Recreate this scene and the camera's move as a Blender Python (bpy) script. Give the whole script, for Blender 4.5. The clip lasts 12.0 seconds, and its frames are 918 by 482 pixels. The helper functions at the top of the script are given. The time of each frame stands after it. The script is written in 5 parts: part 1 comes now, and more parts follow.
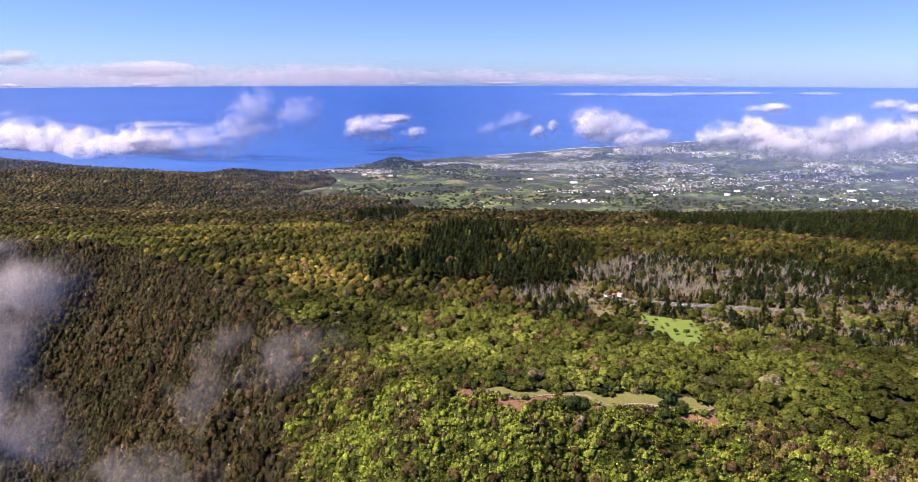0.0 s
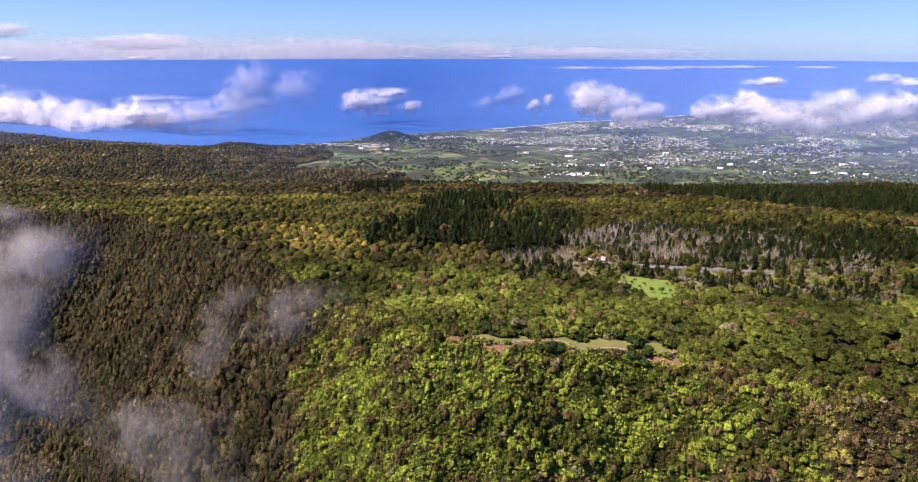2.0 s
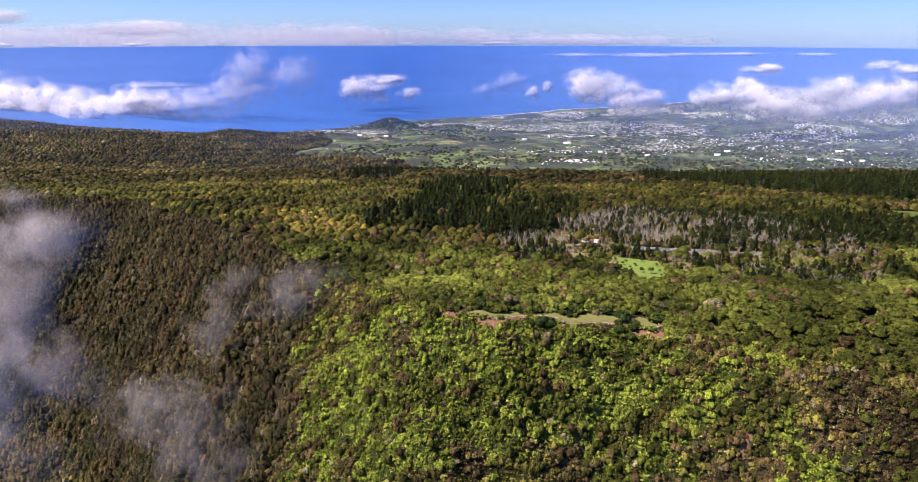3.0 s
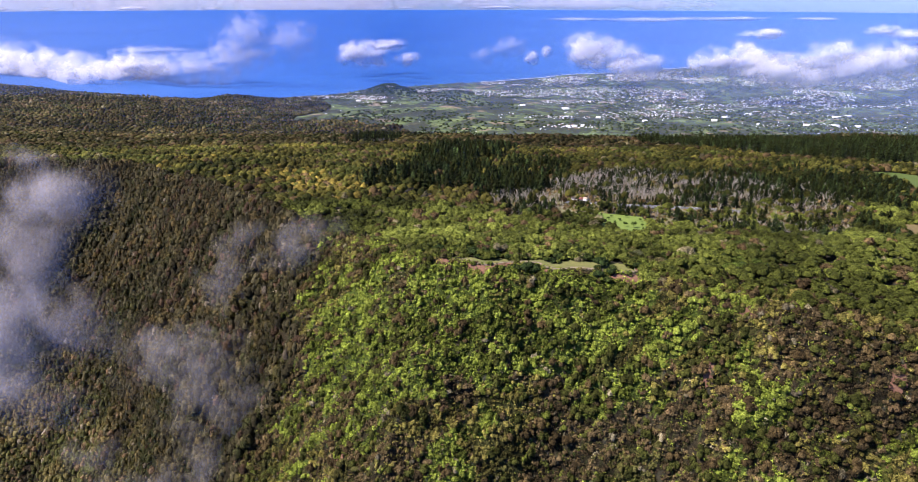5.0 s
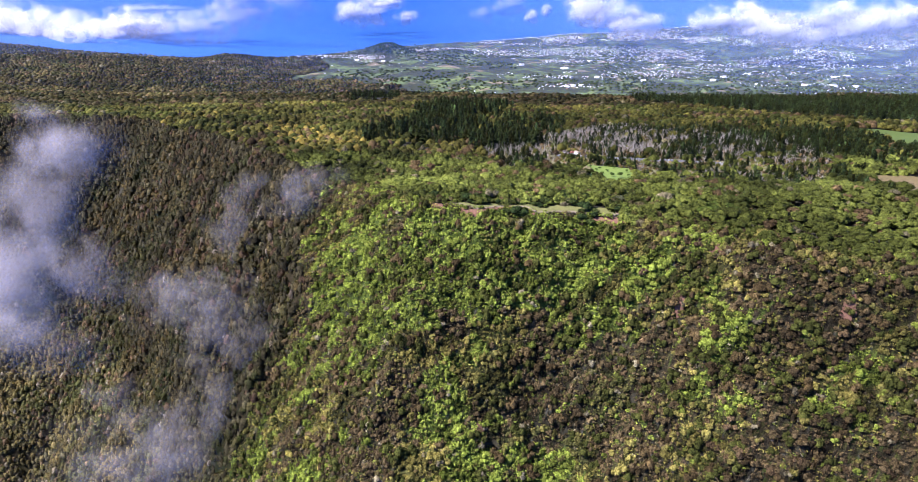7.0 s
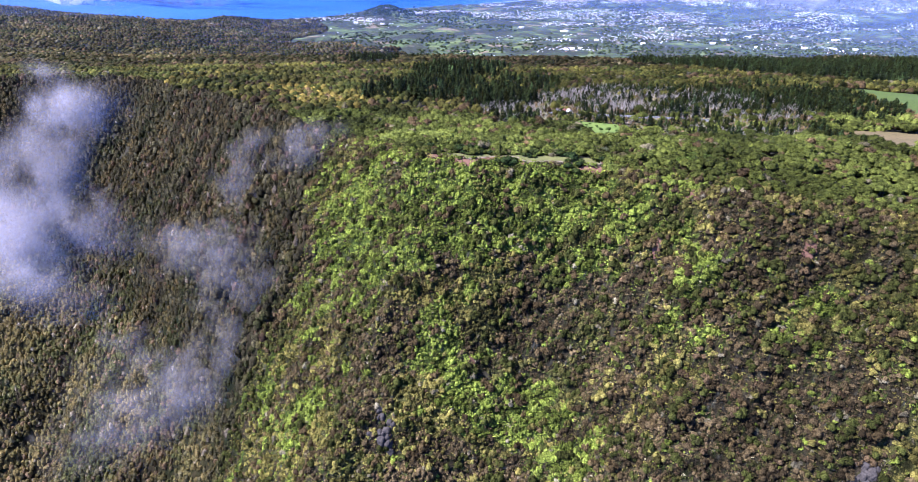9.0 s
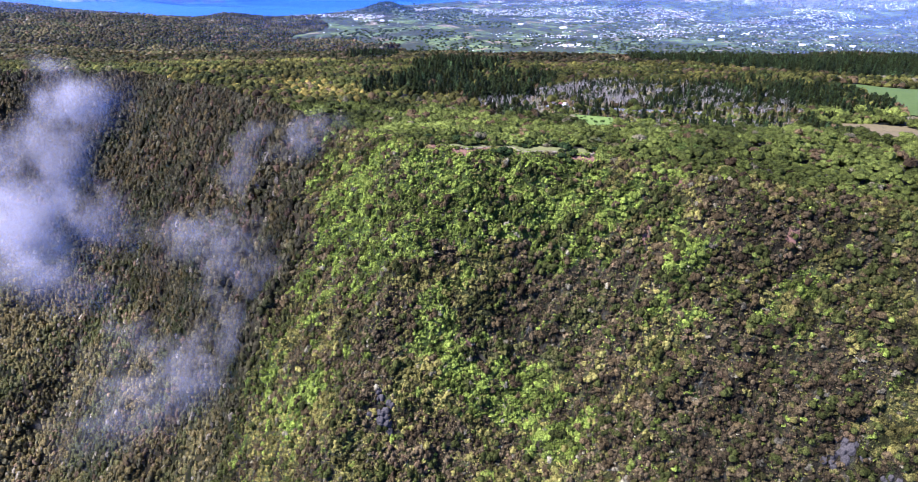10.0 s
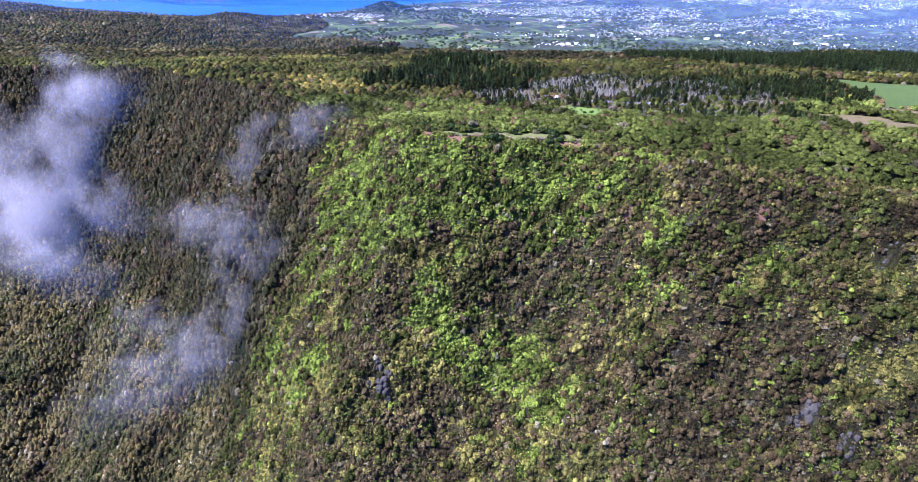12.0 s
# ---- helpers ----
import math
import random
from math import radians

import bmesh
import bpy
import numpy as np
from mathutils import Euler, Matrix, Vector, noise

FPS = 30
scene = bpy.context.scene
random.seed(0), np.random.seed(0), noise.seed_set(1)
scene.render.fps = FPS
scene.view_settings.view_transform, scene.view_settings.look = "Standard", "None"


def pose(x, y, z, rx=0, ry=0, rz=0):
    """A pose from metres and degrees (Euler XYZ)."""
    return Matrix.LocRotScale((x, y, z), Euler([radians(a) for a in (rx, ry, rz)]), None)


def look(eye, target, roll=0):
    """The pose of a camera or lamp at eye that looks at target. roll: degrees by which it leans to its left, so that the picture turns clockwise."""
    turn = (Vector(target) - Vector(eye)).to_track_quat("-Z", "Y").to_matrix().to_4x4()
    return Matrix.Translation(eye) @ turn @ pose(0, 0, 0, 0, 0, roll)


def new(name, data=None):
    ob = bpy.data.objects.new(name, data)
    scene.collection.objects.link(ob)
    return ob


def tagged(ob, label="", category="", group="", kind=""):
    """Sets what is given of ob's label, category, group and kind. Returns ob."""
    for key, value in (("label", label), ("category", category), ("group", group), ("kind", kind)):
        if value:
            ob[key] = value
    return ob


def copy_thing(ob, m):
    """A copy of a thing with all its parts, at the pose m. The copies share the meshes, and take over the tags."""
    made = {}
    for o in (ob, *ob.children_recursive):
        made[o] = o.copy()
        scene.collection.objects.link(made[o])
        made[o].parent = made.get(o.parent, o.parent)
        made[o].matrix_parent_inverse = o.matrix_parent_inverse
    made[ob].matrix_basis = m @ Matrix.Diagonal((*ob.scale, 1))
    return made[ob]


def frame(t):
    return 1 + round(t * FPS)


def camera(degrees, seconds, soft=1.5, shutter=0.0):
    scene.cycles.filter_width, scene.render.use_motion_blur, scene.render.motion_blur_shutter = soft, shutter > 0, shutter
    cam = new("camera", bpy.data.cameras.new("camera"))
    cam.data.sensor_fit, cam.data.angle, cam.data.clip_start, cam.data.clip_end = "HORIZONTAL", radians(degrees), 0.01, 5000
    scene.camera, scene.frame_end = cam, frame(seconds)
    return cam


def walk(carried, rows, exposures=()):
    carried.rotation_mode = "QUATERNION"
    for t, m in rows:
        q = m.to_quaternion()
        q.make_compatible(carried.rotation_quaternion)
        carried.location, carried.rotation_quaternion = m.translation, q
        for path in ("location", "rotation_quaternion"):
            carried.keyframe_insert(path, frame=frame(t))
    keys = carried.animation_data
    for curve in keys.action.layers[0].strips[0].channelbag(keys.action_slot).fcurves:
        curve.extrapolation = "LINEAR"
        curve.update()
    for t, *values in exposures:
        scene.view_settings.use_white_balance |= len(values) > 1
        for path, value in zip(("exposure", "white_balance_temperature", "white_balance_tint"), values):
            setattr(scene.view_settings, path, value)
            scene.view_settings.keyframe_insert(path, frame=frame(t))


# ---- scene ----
cam = camera(70.7, 12.0, soft=0.4)
EXPOSURE = 1.0
METRES, EYE, TILT, LEAN, TURN = 200.0, 164.0, -14.5, 0.0, 0.0
ROWS = [
    (0.0, 0.0, 0.0, 0.0, -0.0, 0.0, 0.0),
    (0.5, 0.006, -0.0402, -0.0101, -0.1, -0.55, 0.02),
    (1.0, 0.0118, -0.0804, -0.0204, -0.12, -1.1, 0.03),
    (1.5, 0.0176, -0.1204, -0.0305, -0.17, -1.65, 0.03),
    (2.0, 0.0233, -0.1605, -0.0407, -0.24, -2.2, 0.02),
    (2.5, 0.0288, -0.2006, -0.051, -0.28, -2.74, 0.02),
    (3.0, 0.0341, -0.2408, -0.0612, -0.32, -3.29, 0.02),
    (5.0, 0.0556, -0.3992, -0.1017, -0.36, -6.14, 0.0),
    (5.5, 0.0603, -0.4392, -0.1123, -0.37, -6.93, -0.01),
    (6.0, 0.065, -0.4791, -0.1228, -0.37, -7.76, -0.02),
    (6.5, 0.0697, -0.519, -0.1328, -0.39, -8.6, -0.03),
    (7.0, 0.0745, -0.559, -0.1437, -0.39, -9.42, -0.06),
    (7.5, 0.0795, -0.5989, -0.1548, -0.39, -10.22, -0.08),
    (9.5, 0.1012, -0.7592, -0.1949, -0.35, -12.56, -0.12),
    (10.0, 0.1062, -0.7995, -0.2048, -0.35, -12.56, -0.12),
    (10.5, 0.1112, -0.8398, -0.215, -0.34, -12.55, -0.12),
    (11.0, 0.1166, -0.8801, -0.2254, -0.34, -12.55, -0.12),
    (11.5, 0.1219, -0.9205, -0.2355, -0.35, -12.54, -0.14),
    (12.0, 0.1271, -0.9608, -0.2459, -0.35, -12.53, -0.14),
]
walk(cam, [(t, pose(0, 0, EYE, TILT, LEAN, TURN) @ pose(METRES * x, METRES * y, METRES * z, 90 + pitch, roll, yaw)) for t, x, y, z, yaw, pitch, roll in ROWS],
     exposures=[(0.0, EXPOSURE + 0.16, 6800, 25), (3.0, EXPOSURE + 0.1, 6600, 22), (5.5, EXPOSURE + 0.12, 5900, 22), (7.5, EXPOSURE + 0.5, 5420, 26), (12.0, EXPOSURE + 0.64, 4860, 29)])

# ---------------------------------------------------------------- light
SUN_EL, SUN_AZ = 52.0, -84.0   # degrees above the horizon; degrees from straight behind the start view towards +x
scene.cycles.transparent_max_bounces = 48
world = bpy.data.worlds.new("sky")
scene.world = world
world.use_nodes = True
wn, wl = world.node_tree.nodes, world.node_tree.links
sky = wn.new("ShaderNodeTexSky")
sky.sky_type, sky.sun_disc = "NISHITA", False
sky.altitude = 1400
sky.sun_elevation = radians(SUN_EL)
sun_way = Vector((math.sin(radians(SUN_AZ)) * math.cos(radians(SUN_EL)), -math.cos(radians(SUN_AZ)) * math.cos(radians(SUN_EL)), math.sin(radians(SUN_EL))))
sky.sun_rotation = math.atan2(sun_way.x, sun_way.y)
sky.air_density, sky.dust_density, sky.ozone_density = 1.0, 0.15, 2.0
air = wn.new("ShaderNodeMix")
air.data_type, air.blend_type = "RGBA", "MULTIPLY"
air.inputs[0].default_value, air.inputs[7].default_value = 1.0, (0.62, 0.92, 1.56, 1)
wl.new(sky.outputs["Color"], air.inputs[6])
wl.new(air.outputs[2], wn["Background"].inputs["Color"])
wn["Background"].inputs["Strength"].default_value = 0.046
sun = new("sun", bpy.data.lights.new("sun", "SUN"))
sun.data.energy, sun.data.angle, sun.data.color = 5.0, radians(0.55), (1.0, 0.93, 0.8)
sun.matrix_world = look(sun_way * 100, (0, 0, 0))


# ---------------------------------------------------------------- materials
def material(name, rough=0.9):
    m = bpy.data.materials.new(name)
    m.use_nodes = True
    n, l = m.node_tree.nodes, m.node_tree.links
    b = n["Principled BSDF"]
    b.inputs["Roughness"].default_value = rough
    b.inputs["Specular IOR Level"].default_value = 0.25
    return m, n, l, b


def noise_node(n, l, scale, detail=4.0, rough=0.6, coord="pos"):
    t = n.new("ShaderNodeTexNoise")
    t.inputs["Scale"].default_value, t.inputs["Detail"].default_value, t.inputs["Roughness"].default_value = scale, detail, rough
    if coord == "pos":
        g = n.new("ShaderNodeNewGeometry")
        l.new(g.outputs["Position"], t.inputs["Vector"])
    else:
        c = n.new("ShaderNodeTexCoord")
        l.new(c.outputs["Object"], t.inputs["Vector"])
    return t


def ramp(n, l, source, stops, constant=False):
    r = n.new("ShaderNodeValToRGB")
    e = r.color_ramp.elements
    while len(e) < len(stops):
        e.new(0.5)
    for k, (p, c) in zip(e, stops):
        k.position, k.color = p, (*c, 1)
    if constant:
        r.color_ramp.interpolation = "CONSTANT"
    l.new(source, r.inputs[0])
    return r


def mix(n, l, fac, a, b, mode="MIX"):
    m = n.new("ShaderNodeMix")
    m.data_type, m.blend_type = "RGBA", mode
    for sock, v in ((m.inputs[0], fac), (m.inputs[6], a), (m.inputs[7], b)):
        if isinstance(v, (int, float)):
            sock.default_value = v
        elif isinstance(v, tuple):
            sock.default_value = (*v, 1)
        else:
            l.new(v, sock)
    return m.outputs[2]


def bump(n, l, b, height, strength=0.4, distance=0.3):
    k = n.new("ShaderNodeBump")
    k.inputs["Strength"].default_value, k.inputs["Distance"].default_value = strength, distance
    l.new(height, k.inputs["Height"])
    l.new(k.outputs["Normal"], b.inputs["Normal"])


def mottled(name, dark, light, scale, rough=0.9, relief=0.4, depth=0.1, fine=None, coord="pos"):
    """A surface of two tones with grain at two scales and relief."""
    m, n, l, b = material(name, rough)
    big = noise_node(n, l, scale, 3, 0.6, coord)
    small = noise_node(n, l, fine or scale * 9, 4, 0.7, coord)
    c = ramp(n, l, big.outputs[0], [(0.3, dark), (0.7, light)])
    c2 = mix(n, l, 0.55, c.outputs[0], ramp(n, l, small.outputs[0], [(0.25, tuple(v * 0.45 for v in dark)), (0.75, tuple(min(1, v * 1.35) for v in light))]).outputs[0])
    l.new(c2, b.inputs["Base Color"])
    bump(n, l, b, small.outputs[0], relief, depth)
    return m


def foliage(name):
    """Leaves: every plant's own green from its tint, with grain and painted gap shade; light shines through."""
    m, n, l, b = material(name, 0.65)
    b.inputs["Specular IOR Level"].default_value = 0.06
    at = n.new("ShaderNodeAttribute")
    at.attribute_name = "tint"
    g = n.new("ShaderNodeNewGeometry")
    grain = ramp(n, l, g.outputs["Random Per Island"], [(0.0, (0.68, 0.68, 0.68)), (0.7, (1.0, 1.0, 1.0)), (1.0, (1.35, 1.35, 1.35))])
    c = mix(n, l, 1.0, at.outputs["Color"], grain.outputs[0], "MULTIPLY")
    # Noise at two scales paints shaded gaps and lit sprays into the colour.
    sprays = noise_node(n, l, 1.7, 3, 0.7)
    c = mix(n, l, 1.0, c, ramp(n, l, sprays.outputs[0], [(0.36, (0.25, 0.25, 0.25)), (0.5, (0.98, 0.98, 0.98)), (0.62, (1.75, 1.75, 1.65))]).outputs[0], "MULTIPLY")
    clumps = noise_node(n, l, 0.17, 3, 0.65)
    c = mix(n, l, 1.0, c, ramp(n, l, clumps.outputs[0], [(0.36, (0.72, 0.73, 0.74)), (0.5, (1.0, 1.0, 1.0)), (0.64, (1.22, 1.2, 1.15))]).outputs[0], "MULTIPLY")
    bump(n, l, b, sprays.outputs[0], 0.9, 1.2)
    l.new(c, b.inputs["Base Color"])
    tr = n.new("ShaderNodeBsdfTranslucent")
    l.new(mix(n, l, 1.0, c, (1.0, 1.1, 0.5), "MULTIPLY"), tr.inputs["Color"])
    mx = n.new("ShaderNodeMixShader")
    mx.inputs[0].default_value = 0.2
    l.new(b.outputs[0], mx.inputs[1])
    l.new(tr.outputs[0], mx.inputs[2])
    l.new(mx.outputs[0], n["Material Output"].inputs[0])
    return m


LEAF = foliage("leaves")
BARK = mottled("bark", (0.06, 0.045, 0.03), (0.16, 0.13, 0.1), 1.5)
DEADWOOD = mottled("dead_wood", (0.16, 0.12, 0.1), (0.48, 0.44, 0.38), 0.04, fine=3)
SOIL = mottled("forest_soil", (0.012, 0.012, 0.006), (0.035, 0.03, 0.015), 0.12, relief=1.0, depth=0.8, fine=0.5)
REDSOIL = mottled("red_soil", (0.06, 0.028, 0.018), (0.24, 0.125, 0.075), 0.12, fine=1.2, depth=0.3)
GRASS = mottled("mown_grass", (0.065, 0.085, 0.02), (0.17, 0.16, 0.05), 0.06, fine=0.9, relief=0.3)
DRYGRASS = mottled("dry_grass", (0.07, 0.08, 0.025), (0.19, 0.165, 0.08), 0.08, fine=0.9, relief=0.3)
FIELD = mottled("green_field", (0.05, 0.08, 0.01), (0.082, 0.112, 0.016), 0.02, fine=0.3, relief=0.3)
STUBBLE = mottled("stubble_field", (0.08, 0.065, 0.022), (0.17, 0.125, 0.05), 0.03, fine=0.3, relief=0.3)
ASPHALT = mottled("asphalt", (0.05, 0.05, 0.052), (0.1, 0.1, 0.1), 0.2, fine=3, relief=0.2)
PAINT = mottled("road_paint", (0.6, 0.6, 0.58), (0.8, 0.8, 0.78), 1.0, relief=0.1)
WOOD = mottled("weathered_wood", (0.2, 0.15, 0.1), (0.38, 0.3, 0.22), 0.8, fine=8)
ROCK = mottled("grey_rock", (0.014, 0.012, 0.01), (0.1, 0.085, 0.072), 0.5, fine=1.5, relief=0.8, depth=0.6)


def farmland(name):
    """Patchwork of woods, pasture and cane fields."""
    m, n, l, b = material(name)
    g = n.new("ShaderNodeNewGeometry")
    warp = noise_node(n, l, 0.006, 4, 0.6)
    add = n.new("ShaderNodeVectorMath")
    add.operation = "MULTIPLY_ADD"
    l.new(warp.outputs["Color"], add.inputs[0])
    add.inputs[1].default_value = (130, 130, 0)
    l.new(g.outputs["Position"], add.inputs[2])
    flat = n.new("ShaderNodeVectorMath")
    flat.operation = "MULTIPLY"
    l.new(add.outputs[0], flat.inputs[0])
    flat.inputs[1].default_value = (1, 1, 0)
    cells = n.new("ShaderNodeTexVoronoi")
    cells.inputs["Scale"].default_value = 0.02
    l.new(flat.outputs[0], cells.inputs["Vector"])
    sep = n.new("ShaderNodeSeparateColor")
    l.new(cells.outputs["Color"], sep.inputs[0])
    field = ramp(n, l, sep.outputs[0], [(0.0, (0.04, 0.055, 0.026)), (0.28, (0.07, 0.095, 0.036)), (0.5, (0.09, 0.125, 0.04)), (0.72, (0.12, 0.15, 0.05)), (0.9, (0.19, 0.15, 0.09))], True)
    woods = noise_node(n, l, 0.007, 5, 0.7)
    wmask = ramp(n, l, woods.outputs[0], [(0.46, (0, 0, 0)), (0.56, (1, 1, 1))])
    c = mix(n, l, wmask.outputs[0], (0.03, 0.036, 0.022), field.outputs[0])
    fine = noise_node(n, l, 0.06, 4, 0.7)
    c = mix(n, l, 1.0, c, ramp(n, l, fine.outputs[0], [(0.3, (0.55, 0.55, 0.55)), (0.7, (1.4, 1.4, 1.4))]).outputs[0], "MULTIPLY")
    l.new(c, b.inputs["Base Color"])
    return m


FARM = farmland("farmland")


def sea_water(name):
    m, n, l, b = material(name, 0.45)
    t = noise_node(n, l, 0.0012, 5, 0.6)
    c = ramp(n, l, t.outputs[0], [(0.3, (0.02, 0.09, 0.32)), (0.7, (0.03, 0.115, 0.38))])
    l.new(c.outputs[0], b.inputs["Base Color"])
    r = noise_node(n, l, 0.05, 3, 0.6)
    bump(n, l, b, r.outputs[0], 0.2, 2.0)
    return m


SEA = sea_water("sea_water")


def vapour(name, top, grain, torn, colour=(0.86, 0.87, 0.92)):
    """A soft, ragged puff: thickest at its middle, torn at its edge, lit by sun and sky."""
    m, n, l, b = material(name, 1.0)
    n.remove(b)
    c = n.new("ShaderNodeTexCoord")
    g = n.new("ShaderNodeTexGradient")
    g.gradient_type = "SPHERICAL"
    uvmap = n.new("ShaderNodeVectorMath")
    uvmap.operation = "MULTIPLY_ADD"
    uvmap.inputs[1].default_value, uvmap.inputs[2].default_value = (2, 2, 0), (-1, -1, 0)
    l.new(c.outputs["UV"], uvmap.inputs[0])
    l.new(uvmap.outputs[0], g.inputs[0])
    t = noise_node(n, l, grain, 6, 0.62)
    a = n.new("ShaderNodeMath")
    a.operation = "MULTIPLY_ADD"
    l.new(t.outputs[0], a.inputs[0])
    a.inputs[1].default_value = torn
    a.inputs[2].default_value = -0.5 * torn - 0.25
    s = n.new("ShaderNodeMath")
    s.operation = "MULTIPLY_ADD"
    l.new(g.outputs[1], s.inputs[0])
    s.inputs[1].default_value = 1.35
    l.new(a.outputs[0], s.inputs[2])
    edge = n.new("ShaderNodeMath")
    edge.operation = "MULTIPLY"
    l.new(s.outputs[0], edge.inputs[0])
    soft = n.new("ShaderNodeMapRange")
    soft.interpolation_type = "SMOOTHSTEP"
    soft.inputs[1].default_value, soft.inputs[2].default_value, soft.inputs[4].default_value = 0.0, 0.45, 1.0
    l.new(g.outputs[1], soft.inputs[0])
    l.new(soft.outputs[0], edge.inputs[1])
    al = n.new("ShaderNodeMapRange")
    al.interpolation_type = "SMOOTHSTEP"
    al.inputs[1].default_value, al.inputs[2].default_value, al.inputs[4].default_value = 0.0, 1.05, top
    l.new(edge.outputs[0], al.inputs[0])
    d, tl, add, tp, mx = n.new("ShaderNodeBsdfDiffuse"), n.new("ShaderNodeBsdfTranslucent"), n.new("ShaderNodeMixShader"), n.new("ShaderNodeBsdfTransparent"), n.new("ShaderNodeMixShader")
    d.inputs[0].default_value = tl.inputs[0].default_value = (*colour, 1)
    add.inputs[0].default_value = 0.25
    gn, up = n.new("ShaderNodeNewGeometry"), n.new("ShaderNodeVectorMath")
    up.operation = "MULTIPLY_ADD"
    up.inputs[1].default_value, up.inputs[2].default_value = (0.8, 0.8, 0.8), (-0.35, -0.2, 0.9)
    nz = n.new("ShaderNodeVectorMath")
    nz.operation = "NORMALIZE"
    l.new(gn.outputs["Normal"], up.inputs[0]), l.new(up.outputs[0], nz.inputs[0]), l.new(nz.outputs[0], d.inputs["Normal"])
    l.new(d.outputs[0], add.inputs[1]), l.new(tl.outputs[0], add.inputs[2])
    l.new(al.outputs[0], mx.inputs[0]), l.new(tp.outputs[0], mx.inputs[1]), l.new(add.outputs[0], mx.inputs[2])
    l.new(mx.outputs[0], n["Material Output"].inputs[0])
    return m


MIST = vapour("mist", 0.095, 0.02, 2.4, (0.84, 0.77, 0.79))
THIN_MIST = vapour("thin_mist", 0.03, 0.05, 4.4, (0.74, 0.7, 0.72))
VEIL_MIST = vapour("veil_mist", 0.023, 0.045, 4.4, (0.8, 0.74, 0.75))
CLOUD = vapour("cumulus", 0.42, 0.015, 3.1, (0.8, 0.78, 0.84))
FAINT_CLOUD = vapour("faint_cloud", 0.13, 0.017, 3.8, (0.72, 0.7, 0.76))
CIRRUS = vapour("high_cloud", 0.8, 0.003, 1.6, (0.95, 0.9, 0.93))

CLEAR_GRASS = mottled("clearing_grass", (0.085, 0.135, 0.02), (0.155, 0.21, 0.036), 0.06, fine=0.9, relief=0.3)
WALLSTONE = mottled("wall_stone", (0.16, 0.12, 0.09), (0.34, 0.27, 0.2), 0.6, fine=4, relief=0.6)
COPING = mottled("pale_coping", (0.22, 0.175, 0.12), (0.42, 0.34, 0.25), 0.6, fine=5, relief=0.4)
BRICKRED = mottled("red_paving", (0.2, 0.07, 0.05), (0.32, 0.13, 0.09), 0.9, fine=6, relief=0.4)
WHITEWALL = mottled("white_render", (0.62, 0.6, 0.57), (0.8, 0.79, 0.76), 0.1, fine=1, relief=0.1)
WHITEROOF = mottled("white_sheet_roof", (0.6, 0.6, 0.6), (0.82, 0.82, 0.82), 0.06, fine=0.6, relief=0.1)


def house_paint(name):
    m, n, l, b = material(name, 0.7)
    at = n.new("ShaderNodeAttribute")
    at.attribute_name = "tint"
    t = noise_node(n, l, 0.3, 3)
    l.new(mix(n, l, 1.0, at.outputs["Color"], ramp(n, l, t.outputs[0], [(0.3, (0.8, 0.8, 0.8)), (0.7, (1.1, 1.1, 1.1))]).outputs[0], "MULTIPLY"), b.inputs["Base Color"])
    return m


HOUSEPAINT = house_paint("house_paint")


def haze_air(name, share, clear=0.0):
    """Thin air light: almost clear, thinning with height."""
    m, n, l, b = material(name, 1.0)
    n.remove(b)
    g = n.new("ShaderNodeNewGeometry")
    sep = n.new("ShaderNodeSeparateXYZ")
    l.new(g.outputs["Position"], sep.inputs[0])
    r = n.new("ShaderNodeMapRange")
    r.interpolation_type = "SMOOTHSTEP"
    r.inputs[1].default_value, r.inputs[2].default_value, r.inputs[3].default_value, r.inputs[4].default_value = -40, 265, share, 0.0
    l.new(sep.outputs[2], r.inputs[0])
    side = n.new("ShaderNodeMapRange")
    side.interpolation_type = "SMOOTHSTEP"
    side.inputs[1].default_value, side.inputs[2].default_value, side.inputs[3].default_value, side.inputs[4].default_value = -1100, -250, 1.0 - clear, 1.0
    l.new(sep.outputs[0], side.inputs[0])
    share_ = n.new("ShaderNodeMath")
    share_.operation = "MULTIPLY"
    l.new(r.outputs[0], share_.inputs[0]), l.new(side.outputs[0], share_.inputs[1])
    d, tl, add, tp, mx = n.new("ShaderNodeBsdfDiffuse"), n.new("ShaderNodeBsdfTranslucent"), n.new("ShaderNodeMixShader"), n.new("ShaderNodeBsdfTransparent"), n.new("ShaderNodeMixShader")
    d.inputs[0].default_value = tl.inputs[0].default_value = (0.42, 0.58, 1.0, 1)
    add.inputs[0].default_value = 0.5
    l.new(d.outputs[0], add.inputs[1]), l.new(tl.outputs[0], add.inputs[2])
    l.new(share_.outputs[0], mx.inputs[0]), l.new(tp.outputs[0], mx.inputs[1]), l.new(add.outputs[0], mx.inputs[2])
    l.new(mx.outputs[0], n["Material Output"].inputs[0])
    return m


HAZE, LAND_HAZE = haze_air("haze", 0.085), haze_air("haze_over_land", 0.058, 0.9)

